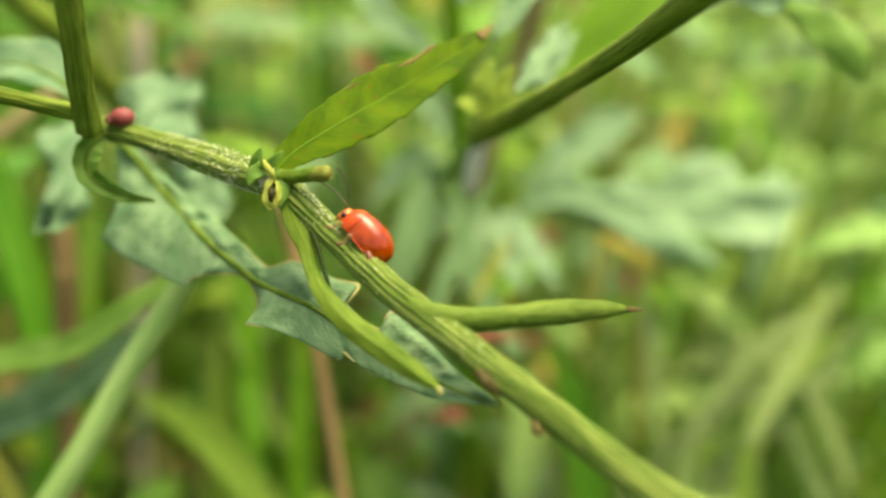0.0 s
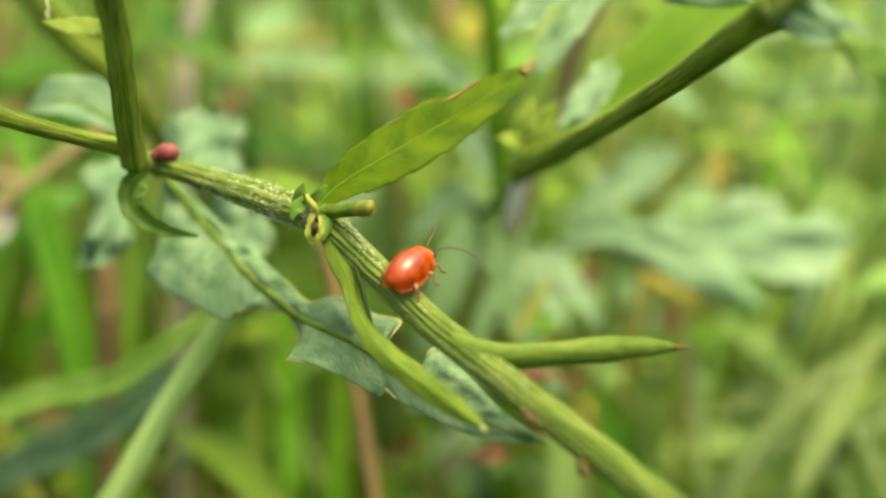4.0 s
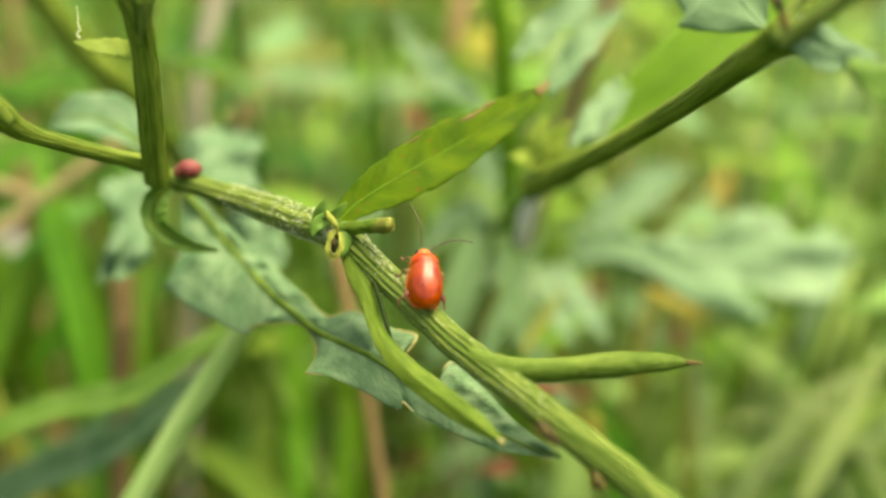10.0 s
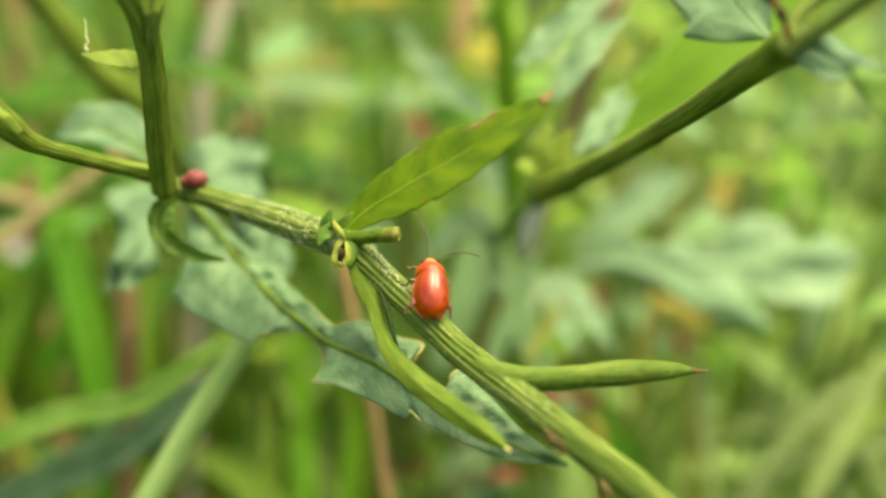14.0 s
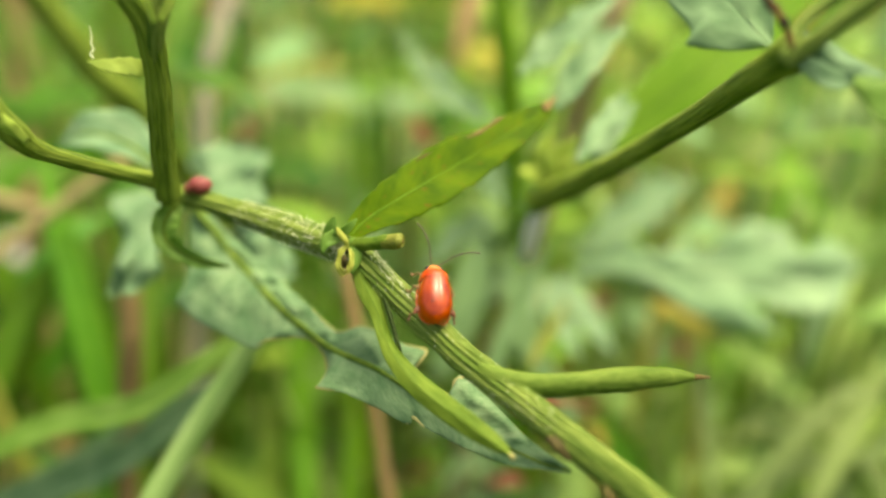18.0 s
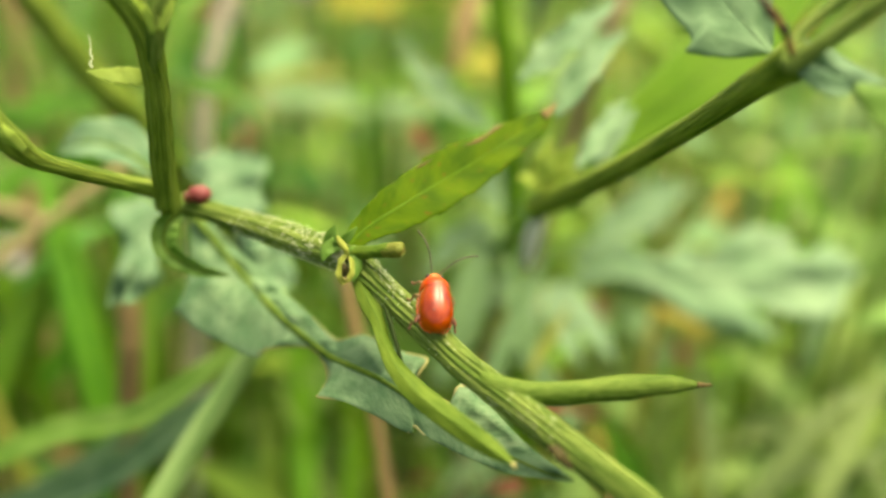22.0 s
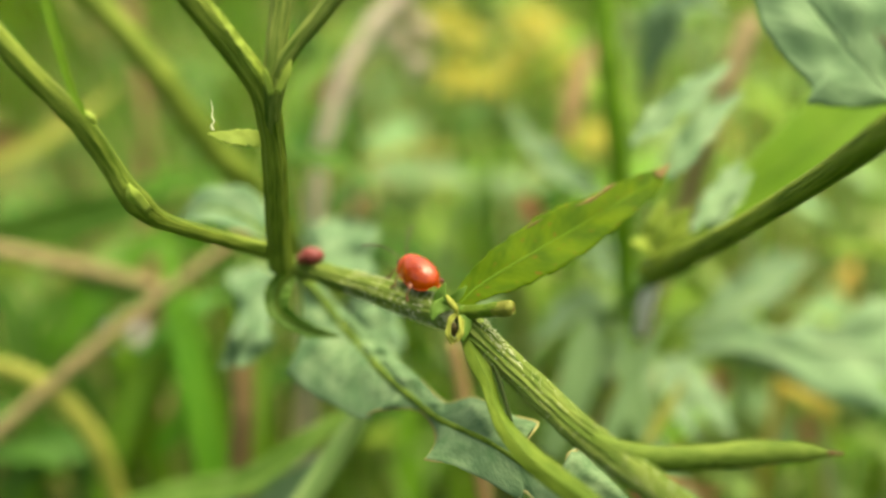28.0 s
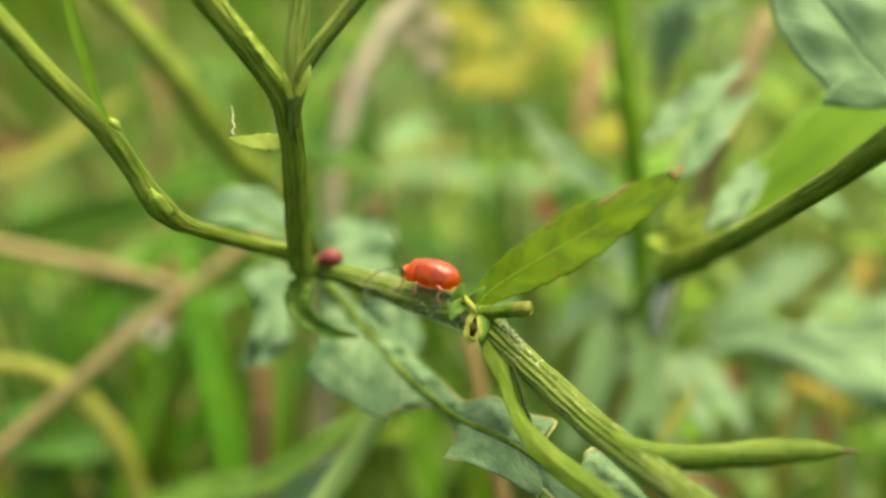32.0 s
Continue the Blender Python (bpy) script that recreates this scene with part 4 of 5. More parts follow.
stem_thing("dead_stalk", [(-62.83, 140.65, 212.81, 0.99), (-58.36, 127.25, 189.6, 1.12), (-56.13, 117.57, 172.84, 1.19), (-54.49, 108.26, 156.72, 1.25), (-52.04, 98.96, 140.6, 1.32)], BROWN, "dead brown stalk among the grass", "stalk", ribs=5)
stem_thing("dead_stalk", [(-26.43, 66.57, 181.75, 0.92), (-26.29, 64.28, 176.59, 0.92), (-27.05, 62.57, 169.8, 0.92)], BROWN, "dead brown stalk among the grass", "stalk", ribs=5)
stem_thing("pale_stalk", [(-11.71, 102.9, 209.48, 0.85), (-16.79, 99.47, 203.38, 0.85), (-20.96, 96.73, 198.56, 0.85), (-23.4, 93.95, 193.09, 0.85), (-25.18, 91.86, 185.78, 0.85), (-26.78, 90.66, 173.73, 0.85)], SEED, "pale fluffy dead stalk", "stalk", lumps=0.5, freq=0.5)
stem_thing("green_stalk", [(3.69, 82.13, 207.19, 0.99), (4.05, 79.48, 201.16, 0.92), (4.95, 77.75, 193.82, 0.92), (5.89, 77.96, 180.93, 0.92)], LEAF_LIME, "upright light green stalk", "stalk")
stem_thing("pale_stalk", [(17.4, 88.99, 202.01, 1.12), (15.3, 86.68, 197.5, 1.12), (13.39, 85.44, 192.12, 1.06), (10.26, 85.52, 180.19, 1.06)], STRAW, "dry pinkish stalk among the leaves", "stalk")
stem_thing("straw", [(-58.78, 79.37, 185.75, 0.66), (-51.12, 79.51, 183.72, 0.75), (-43.47, 79.66, 181.69, 0.71), (-36.59, 80.15, 179.19, 0.50)], STRAW, "pale dry straw lying in the grass", "straw", group="dry straws", lying=True)
stem_thing("straw", [(-53.28, 62.84, 170.35, 0.58), (-47.66, 66.18, 174.34, 0.62), (-40.13, 70.92, 179.64, 0.58), (-30.22, 77.73, 185.62, 0.46), (-26.19, 82.01, 187.77, 0.25)], STRAW, "pale dry straw lying in the grass", "straw", group="dry straws", lying=True)
stem_thing("straw", [(-57.34, 67.92, 178.24, 0.66), (-50.27, 68.72, 177.86, 0.82), (-45.26, 68.39, 175.58, 0.93), (-41.58, 67.42, 170.79, 0.93), (-40.17, 66.45, 165.24, 0.87)], YELLOWED, "arching yellowed grass stem", "straw", group="dry straws")

# ---- grass ----
EYE = np.array((0.0, 0.0, 220.0))
FWD = np.array((0.0, math.cos(radians(30)), -math.sin(radians(30))))
RIGHT = np.array((1.0, 0.0, 0.0))
DOWN = np.cross(FWD, RIGHT)


def clear(p, near):
    """Whether a blade keeps out of the open space before the camera."""
    q = p - EYE
    z = q @ FWD
    x, y = q @ RIGHT, q @ DOWN
    r = np.linalg.norm(q, axis=-1)
    inside = (z > -5) & (z < near) & (np.abs(x) < 0.75 * z + 25) & (np.abs(y) < 0.5 * z + 25)
    return not (inside.any() or (r < 45).any())


def grass_mesh(count, ylo, yhi, spread, hlo, hhi, wlo, whi, near, rng, bias=0.0, seg=7):
    verts, faces = [], []
    made = 0
    while made < count:
        y = ylo + (yhi - ylo) * rng.random() ** 1.3
        x = (rng.random() * 2 - 1 + bias) * (spread * abs(y) + 130)
        h = hlo + (hhi - hlo) * rng.random()
        w = wlo + (whi - wlo) * rng.random()
        az, lean, bend = rng.random() * 6.283, rng.random() * 0.45, rng.random() ** 2 * 1.6
        s = np.linspace(0, 1, seg + 1)
        ang = lean + bend * s ** 2
        step = h / seg
        rr = np.concatenate([[0], np.cumsum(np.sin(ang[:-1]) * step)])
        zz = np.concatenate([[0], np.cumsum(np.cos(ang[:-1]) * step)])
        p = np.stack([x + rr * math.cos(az), y + rr * math.sin(az), zz - 2], 1)
        made += 1
        if not clear(p, near) or p[:, 2].min() < -4:
            continue
        tw = az + 1.57 + (rng.random() - 0.5) * 1.5
        side = np.array((math.cos(tw), math.sin(tw), 0.0))
        ww = (w * (1 - s ** 2.2) * 0.5 + 0.05)[:, None]
        keel = np.array((math.cos(tw + 1.57), math.sin(tw + 1.57), 0.0)) * 0.35
        k = len(verts)
        verts.extend(np.stack([p - side * ww, p + keel * ww, p + side * ww], 1).reshape(-1, 3).tolist())
        for i in range(seg):
            a = k + i * 3
            faces += [(a, a + 1, a + 4, a + 3), (a + 1, a + 2, a + 5, a + 4)]
    return verts, faces


rng = random.Random(7)
for name, mat, bias, label, sets in (
        ("meadow_grass", GRASS, -0.1, "dense green meadow grass", ((6500, 60, 700, 0.75, 70, 180, 2.5, 6.5), (5000, 400, 2200, 0.8, 120, 330, 4, 9), (2500, -600, 60, 1.2, 60, 170, 2.5, 6))),
        ("pale_grass", GRASS_PALE, 0.55, "light yellow-green meadow grass", ((3300, 100, 600, 0.75, 80, 195, 1.8, 5), (3000, 400, 2200, 0.8, 140, 330, 4, 9))),
        ("brown_grass", GRASS_BROWN, -0.5, "withered brown grass", ((900, 105, 600, 0.75, 70, 190, 1.5, 4.5), (200, 105, 500, 0.75, 80, 200, 1.5, 4, 0.2))),
        ("dry_grass", GRASS_DRY, 0.5, "dry straw-coloured grass", ((1100, 95, 500, 0.75, 70, 190, 1.0, 3), (700, 400, 2000, 0.8, 120, 300, 2.5, 6), (1500, 110, 700, 0.75, 70, 190, 1.5, 4.5, -0.9)))):
    grass = new(name, mesh(name, joined(*[grass_mesh(*q[:8], 88, rng, q[8] if len(q) > 8 else bias) for q in sets]), mat))
    tagged(grass, label, "grass", kind="stuff")


def meadow_ring(count, r0, r1, hlo, hhi, wlo, whi, rng, seg):
    """The same grass all round, thinning out with distance."""
    verts, faces = [], []
    for _ in range(count):
        rad, a = r0 * (r1 / r0) ** rng.random(), rng.random() * 6.283
        x, y = rad * math.cos(a), rad * math.sin(a)
        if y > 60 and abs(x) < 0.75 * y + 130 and y < 2200:
            continue
        h, w, az = hlo + (hhi - hlo) * rng.random(), wlo + (whi - wlo) * rng.random(), rng.random() * 6.283
        s = np.linspace(0, 1, seg + 1)
        ang = rng.random() * 0.4 + rng.random() ** 2 * 1.5 * s ** 2
        rr = np.concatenate([[0], np.cumsum(np.sin(ang[:-1]) * h / seg)])
        zz = np.concatenate([[0], np.cumsum(np.cos(ang[:-1]) * h / seg)])
        p = np.stack([x + rr * math.cos(az), y + rr * math.sin(az), zz - 2], 1)
        if not clear(p, 88):
            continue
        tw = az + 1.57
        side, keel = np.array((math.cos(tw), math.sin(tw), 0.0)), np.array((math.cos(az), math.sin(az), 0.0)) * 0.3
        ww = (w * (1 - s ** 2.2) * 0.5 + 0.05)[:, None]
        k = len(verts)
        verts.extend(np.stack([p - side * ww, p + keel * ww, p + side * ww], 1).reshape(-1, 3).tolist())
        for i in range(seg):
            b = k + i * 3
            faces += [(b, b + 1, b + 4, b + 3), (b + 1, b + 2, b + 5, b + 4)]
    return verts, faces


around = new("meadow_surroundings", mesh("meadow_surroundings", joined(
    meadow_ring(9000, 90, 1000, 70, 180, 2.5, 6, rng, 6), meadow_ring(8000, 700, 2500, 120, 320, 6, 14, rng, 5), meadow_ring(15000, 1500, 7000, 150, 350, 10, 24, rng, 4), meadow_ring(5000, 6000, 16000, 220, 420, 25, 60, rng, 4)), GRASS))
tagged(around, "green meadow grass all around", "grass", kind="stuff")


def herb_mesh(count, near, far, lo, hi, left, right, wide, rng):
    """Weed leaves on thin stalks, at all angles, in the middle distance."""
    out = []
    for _ in range(count):
        dist = near + (far - near) * rng.random()
        side, fall = radians(left + (right - left) * rng.random()), radians(9 + 40 * rng.random())
        p = EYE + dist * np.array((math.sin(side) * math.cos(fall), math.cos(side) * math.cos(fall), -math.sin(fall)))
        n = (lo + (hi - lo) * rng.random()) * (0.6 + dist / 400)
        w = n * wide * (0.6 + 0.8 * rng.random())
        az, up = rng.random() * 6.283, rng.random() * 1.3 - 0.5
        d = np.array((math.cos(az) * math.cos(up), math.sin(az) * math.cos(up), math.sin(up)))
        pts = [(*p, 0.6), (*(p + d * n * 0.35), w * 0.8), (*(p + d * n * 0.7 + (0, 0, -n * 0.05)), w * 0.7), (*(p + d * n + (0, 0, -n * 0.2)), 0.3)]
        foot = p + (12 * rng.random() - 6, 10 + 15 * rng.random(), 0)
        foot[2] = 0
        if p[2] > 12 and clear(np.array([q[:3] for q in pts]), near * 0.85):
            out.append(blade(pts, (rng.random() - 0.5, -rng.random() * 0.8, 0.9), 12, 3, 0.2, 0.25, 2, 0.3, 4, thick=0.3, seed=rng.random() * 9))
            out.append(tube([(*p, 0.45), (*(p * 0.6 + foot * 0.4 + (0, 2, 0)), 0.5), (*foot, 0.6)], 6, 5))
    return joined(*out)


for name, mat, label, sets in (
        ("weed_leaves", HERB_LIME, "bright green weed leaves in the grass", (240, 98, 420, 9, 18, -18, 34, 0.2, rng)),
        ("pale_weed_leaves", HERB_PALE, "pale blue-green weed leaves in the grass", (150, 100, 380, 9, 18, -12, 34, 0.22, rng)),
        ("light_weed_leaves", HERB_LIGHT, "light green weed leaves in the grass", (330, 98, 420, 9, 19, 4, 36, 0.22, rng)),
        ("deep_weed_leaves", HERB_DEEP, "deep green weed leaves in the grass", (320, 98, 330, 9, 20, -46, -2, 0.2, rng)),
        ("yellowed_leaves", HERB_YELLOW, "yellowed leaves in the grass", (46, 98, 300, 4, 8, 2, 34, 0.22, rng))):
    herbs = new(name, mesh(name, herb_mesh(*sets), mat))
    tagged(herbs, label, "leaves", kind="stuff")


def grass_blade(pts, mat, label="long green grass blade"):
    face = (0.0, -0.5, 0.85) if "arching" in label and mat is not LEAF_TEAL else (0.1, -0.75, 0.55) if "arching" in label else (0.2, -0.9, 0.3)
    ob = solo("grass_blade", blade(pts, face, 36, 3, 0.3, 0.02, 2, thick=0.12), mat, pts[0][:3], label, "grass blade", "single grass blades")
    part("midrib", rib_of(pts, face, 0.2, 0.02, 24), mat, ob)
    return ob


for pts, mat, label in (
        ([(-30.67, 66.09, 164.55, 1.23), (-32.57, 70.48, 172.50, 1.34), (-35.12, 75.36, 179.26, 1.27), (-38.05, 81.17, 185.76, 0.16)], GRASS_ONE, ""),
        ([(-47.98, 75.36, 175.64, 0.66), (-45.14, 78.33, 178.99, 1.33), (-42.68, 81.98, 181.52, 1.24), (-40.07, 85.83, 184.45, 0.17)], GRASS_ONE, ""),
        ([(-45.82, 71.80, 159.55, 0.90), (-44.22, 75.55, 165.04, 1.37), (-42.89, 79.97, 169.62, 1.28), (-41.12, 84.53, 174.41, 0.18)], GRASS_ONE, ""),
        ([(-55.85, 74.80, 156.88, 0.95), (-53.95, 77.75, 160.48, 1.44), (-50.80, 80.88, 164.10, 1.21), (-47.45, 84.18, 165.56, 0.19)], GRASS_ONE, ""),
        ([(-60.83, 83.45, 177.80, 0.83), (-57.22, 85.94, 179.87, 1.56), (-54.03, 89.84, 182.72, 1.35), (-50.06, 93.51, 184.83, 0.19)], GRASS_LIGHT, "light green grass blade leaning across"),
        ([(-28.68, 71.15, 160.47, 0.76), (-29.44, 74.58, 165.91, 1.21), (-29.52, 78.54, 169.88, 1.02), (-29.37, 82.15, 173.00, 0.17)], GRASS_ONE, ""),
        ([(-65.98, 97.76, 186.72, 0.91), (-60.76, 99.10, 188.18, 1.31), (-55.86, 103.01, 190.58, 1.20), (-51.40, 107.21, 193.75, 0.20)], YELLOWED, "yellowed arching grass blade"),
        ([(-14.50, 70.39, 150.31, 0.91), (-15.35, 75.88, 155.94, 1.28), (-16.22, 80.95, 160.82, 1.07), (-17.00, 84.96, 163.85, 0.18)], GRASS_ONE, ""),
        ([(-44.08, 78.27, 164.31, 0.68), (-42.21, 81.93, 168.73, 1.38), (-40.70, 86.24, 172.25, 1.18), (-39.70, 90.05, 174.92, 0.18)], GRASS_ONE, ""),
        ([(-35.16, 74.46, 165.67, 0.66), (-36.34, 78.54, 170.84, 1.33), (-38.23, 82.74, 174.19, 1.13), (-40.45, 86.76, 177.23, 0.17)], GRASS_ONE, ""),
        ([(22.96, 67.43, 153.09, 0.44), (23.63, 71.98, 159.08, 0.77), (24.51, 76.87, 163.64, 0.68), (24.70, 81.34, 167.46, 0.12)], YELLOWED, "narrow yellowed grass blade standing"),
        ([(24.96, 65.96, 154.54, 0.43), (24.62, 69.90, 159.45, 0.76), (24.36, 74.71, 163.87, 0.66), (23.51, 79.10, 167.57, 0.11)], GRASS_WAN, "pale upright grass blade"),
        ([(21.69, 70.37, 150.17, 0.46), (22.81, 74.52, 155.44, 0.75), (24.52, 78.16, 159.83, 0.64), (27.13, 82.10, 162.72, 0.12)], GRASS_LIGHT, "light green upright grass blade"),
        ([(31.16, 61.55, 158.90, 0.80), (34.07, 64.77, 162.54, 1.51), (37.74, 68.85, 165.66, 1.34), (42.07, 72.52, 168.07, 0.16)], GRASS_WAN, "pale bent grass blade"),
        ([(6.26, 63.09, 173.85, 0.28), (7.29, 64.82, 174.88, 0.56), (8.58, 66.58, 175.95, 0.47), (9.90, 68.37, 177.07, 0.10)], YELLOWED, "narrow yellowed grass blade standing"),
        ([(9.43, 58.54, 173.93, 0.13), (7.13, 57.85, 174.76, 0.61), (5.74, 56.85, 175.02, 0.51), (4.60, 55.85, 175.28, 0.08)], REDDISH, "curled reddish dry blade"),
        ([(3.78, 68.45, 171.15, 0.40), (4.59, 70.51, 172.76, 0.81), (5.94, 72.73, 174.63, 0.71), (7.31, 74.72, 176.12, 0.10)], YELLOWED, "narrow yellowed grass blade standing"),
        ([(0.69, 96.37, 188.62, 0.47), (1.35, 98.86, 191.56, 1.08), (2.67, 102.70, 194.84, 1.10), (4.16, 106.37, 197.69, 0.19)], BROWN, "dull brown dry blade"),
        ([(13.86, 90.23, 190.76, 0.33), (16.01, 93.44, 194.86, 1.10), (18.11, 97.25, 197.84, 1.13), (20.40, 101.14, 200.95, 0.17)], STRAW, "broad dry straw-coloured blade"),
        ([(-23.19, 97.25, 173.37, 0.51), (-23.71, 100.07, 176.31, 1.29), (-22.93, 102.92, 179.31, 1.18), (-21.33, 106.77, 182.03, 0.20)], BROWN, "dull brown dry blade"),
        ([(22.57, 66.64, 143.42, 0.97), (29.1, 70.46, 152.04, 1.02), (36.61, 71.67, 156.13, 0.89), (45.53, 72.23, 157.1, 0.17)], GRASS_WAN, "pale arching grass blade"),
        ([(46.07, 69.42, 140.23, 0.89), (41.32, 74.46, 148.97, 1.07), (35.38, 77.73, 154.63, 0.95), (30.04, 78.91, 156.68, 0.18)], GRASS_WAN, "pale arching grass blade"),
        ([(25.97, 63.01, 149.14, 0.53), (29.71, 67.82, 157.46, 0.91), (36.52, 72.08, 162.85, 0.81), (42.38, 74.24, 164.59, 0.11)], GRASS_WAN, "pale arching grass blade"),
        ([(46.5, 67.78, 145.4, 0.57), (43.08, 72.34, 153.29, 1.03), (37.96, 75.19, 158.23, 0.85), (32.59, 76.84, 159.08, 0.12)], GRASS_WAN, "pale arching grass blade"),
        ([(-37.26, 69.31, 142.05, 1.29), (-33, 77.39, 158.64, 1.39), (-36.51, 82.88, 169.56, 1.27), (-39.72, 86.37, 176.81, 0.17)], GRASS_ONE, ""),
        ([(-15.22, 67.84, 139.5, 1.53), (-15.2, 74.2, 153.12, 1.51), (-15.2, 78.27, 161.58, 1.15), (-15.39, 81.8, 168.88, 0.11)], GRASS_ONE, ""),
        ([(-20.31, 72.36, 134.14, 1.25), (-19.75, 77.66, 145.92, 1.36), (-19.8, 82.37, 155.47, 0.12)], GRASS_LIGHT, "light green upright grass blade"),
        ([(-10.81, 67.84, 139.5, 1.18), (-10.32, 72.75, 150.61, 1.28), (-9.9, 77.7, 160.58, 0.17)], GRASS_ONE, ""),
        ([(-12.29, 64.69, 147.25, 1.65), (-18.87, 68.8, 154.37, 1.54), (-26.55, 71.13, 158.41, 0.16)], GRASS_LIGHT, "yellowish bent grass blade"),
        ([(31.7, 76.89, 128.77, 2.66), (30.68, 84.22, 144.08, 2.9), (28.2, 88.93, 153.63, 2.36), (25.76, 92.35, 160.75, 0.2)], GRASS_LIGHT, "light green upright grass blade"),
        ([(20.33, 67.84, 139.5, 2), (18.57, 74.6, 151.21, 2.12), (15.63, 78.42, 157.83, 0.18)], GRASS_ONE, ""),
        ([(32.09, 69.9, 143.07, 1.53), (38.05, 73.04, 151.11, 1.74), (44.41, 75.5, 157.97, 1.49), (50.13, 77.79, 161.94, 0.17)], GRASS_WAN, "pale bent grass blade"),
        ([(53.58, 135.42, 111.35, 3.06), (52.17, 145.51, 131.44, 3.44), (50.76, 153.43, 147.75, 2.81), (50.05, 161.29, 162.76, 0.3)], GRASS_WAN, "pale upright grass blade"),
        ([(71.92, 135.42, 111.35, 3.46), (69.35, 145.51, 131.44, 3.64), (67.32, 154.43, 149.49, 3.01), (65.54, 163.29, 166.22, 0.3)], GRASS_WAN, "pale upright grass blade"),
        ([(33.64, 63.04, 145.2, 0.76), (34.74, 67.69, 153.24, 0.87), (39.1, 70.96, 158.91, 0.82), (43.47, 72.87, 162.22, 0.16)], GRASS_LIGHT, "light green arching grass blade"),
        ([(-39.54, 74.24, 164.59, 0.76), (-36.81, 76.97, 169.32, 1.2), (-37.9, 79.97, 174.52, 1.09), (-39.54, 82.71, 179.25, 0.16)], GRASS_ONE, ""),
        ([(-31.11, 81.29, 160.8, 0.71), (-34.37, 86.63, 170.05, 0.95), (-36.45, 89.9, 175.71, 0.18)], GRASS_ONE, ""),
        ([(2.08, 59.98, 171.88, 0.54), (3.52, 62.23, 175.79, 0.77), (5.53, 65.34, 179.16, 0.69), (8.15, 68.5, 182.64, 0.09)], HERB_PALE, "light green blade leaning behind the beetle"),
        ([(10.51, 64.22, 167.24, 0.68), (7.11, 67.14, 172.3, 1.07), (5.72, 70.43, 175.98, 0.99), (5.04, 73.77, 179.77, 0.1)], HERB_PALE, "pale arching blade behind the beetle"),
        ([(-1.2, 67.78, 169.41, 0.7), (0.8, 70.28, 173.72, 1.5), (2.32, 73.64, 177.54, 1.41), (3.37, 76.8, 181.02, 0.1)], HERB_PALE, "pale arching leaf behind the beetle"),
        ([(-60.69, 86.73, 176.14, 0.86), (-51.5, 89.82, 182.68, 1.59), (-41.73, 92.63, 185.93, 1.47), (-32.91, 95.28, 186.68, 0.19)], GRASS_ONE, "green arching grass blade"),
        ([(-70.52, 94.22, 176.18, 0.93), (-59.41, 95.32, 177.67, 1.58), (-50.84, 97.86, 180.7, 1.45), (-44.6, 101.92, 185.37, 0.2)], GRASS_ONE, "green arching grass blade"),
        ([(-28.48, 98, 181.52, 0.38), (-23.12, 99.2, 185.01, 0.76), (-16.78, 100.87, 186.79, 0.7), (-10.56, 102.69, 186.46, 0.13)], YELLOWED, "yellowed arching grass blade"),
        ([(-45.28, 85.25, 148.4, 0.8), (-47.1, 88.86, 157.01, 1.6), (-49.93, 91.82, 164.49, 1.46), (-51.59, 95.26, 170.2, 0.2)], GRASS_ONE, ""),
        # four blades in a dark green that stands in for shaded gaps in the grass
        ([(-61.78, 83.11, 183.21, 0.81), (-53.09, 84.89, 184.48, 1.98), (-45.55, 86.48, 185.73, 1.86), (-38.99, 88.66, 186.09, 0.18)], HERB_DEEP, "deep green grass blade with shade put into its colour"),
        ([(-56.46, 72.74, 158.42, 1.16), (-53.42, 76.88, 166.72, 1.98), (-54.99, 80.52, 175.32, 1.63), (-57.77, 83.75, 180.91, 0.18)], HERB_DEEP, "deep green grass blade with shade put into its colour"),
        ([(-34.08, 75.8, 153.43, 1.19), (-35.07, 80.07, 163.25, 1.78), (-36.7, 83.29, 170.95, 1.42), (-38.15, 86.46, 176, 0.18)], HERB_DEEP, "deep green grass blade with shade put into its colour"),
        ([(-48.67, 75.27, 154.27, 1.2), (-49.1, 79.39, 163.6, 2.04), (-51.34, 82.58, 171.41, 1.68), (-52.94, 85.76, 176.54, 0.18)], HERB_DEEP, "deep green grass blade with shade put into its colour"),
        ([(27.54, 80.22, 150.94, 0.37), (35.56, 81.15, 152.55, 0.8), (42.97, 80.99, 152.28, 0.74), (52.11, 80.68, 149.74, 0.12)], GRASS_WAN, "pale arching grass blade"),
        ([(-26.35, 120.18, 177.35, 1.19), (-16.68, 119.99, 177.03, 1.64), (-6.32, 120.67, 175.61, 1.5), (3.5, 121.91, 175.15, 0.23)], HERB_PALE, "pale arching grass blade lying across"),
        ([(-31.57, 71.43, 145.37, 1.76), (-35.9, 79.14, 163.89, 1.88), (-38.91, 83.62, 174.82, 1.65), (-40.79, 87.26, 183.53, 0.18)], GRASS_ONE, ""),
        ([(-54.09, 75.29, 144.65, 1.88), (-46.96, 82.98, 159.62, 2.13), (-42.46, 87.06, 167.33, 0.19)], GRASS_ONE, ""),
        ([(-81.54, 108.15, 128.82, 2.93), (-73.35, 121.02, 155.02, 3.45), (-57.79, 126.93, 163.42, 2.93), (-46.16, 130.8, 165.28, 0.26)], GRASS_ONE, ""),
        ([(-13.48, 55.12, 183.47, 0.16, 0.16), (-17.66, 54.62, 180.61, 0.95, 0.8), (-23.1, 54.66, 176.67, 1.23, 0.98), (-29.66, 56.5, 173.86, 1.28, 1.03), (-36.69, 57.63, 169.81, 1.07, 0.89), (-44.83, 59.57, 163.18, 0.14, 0.14)], LEAF_DEEP, "dark green arching leaf"),
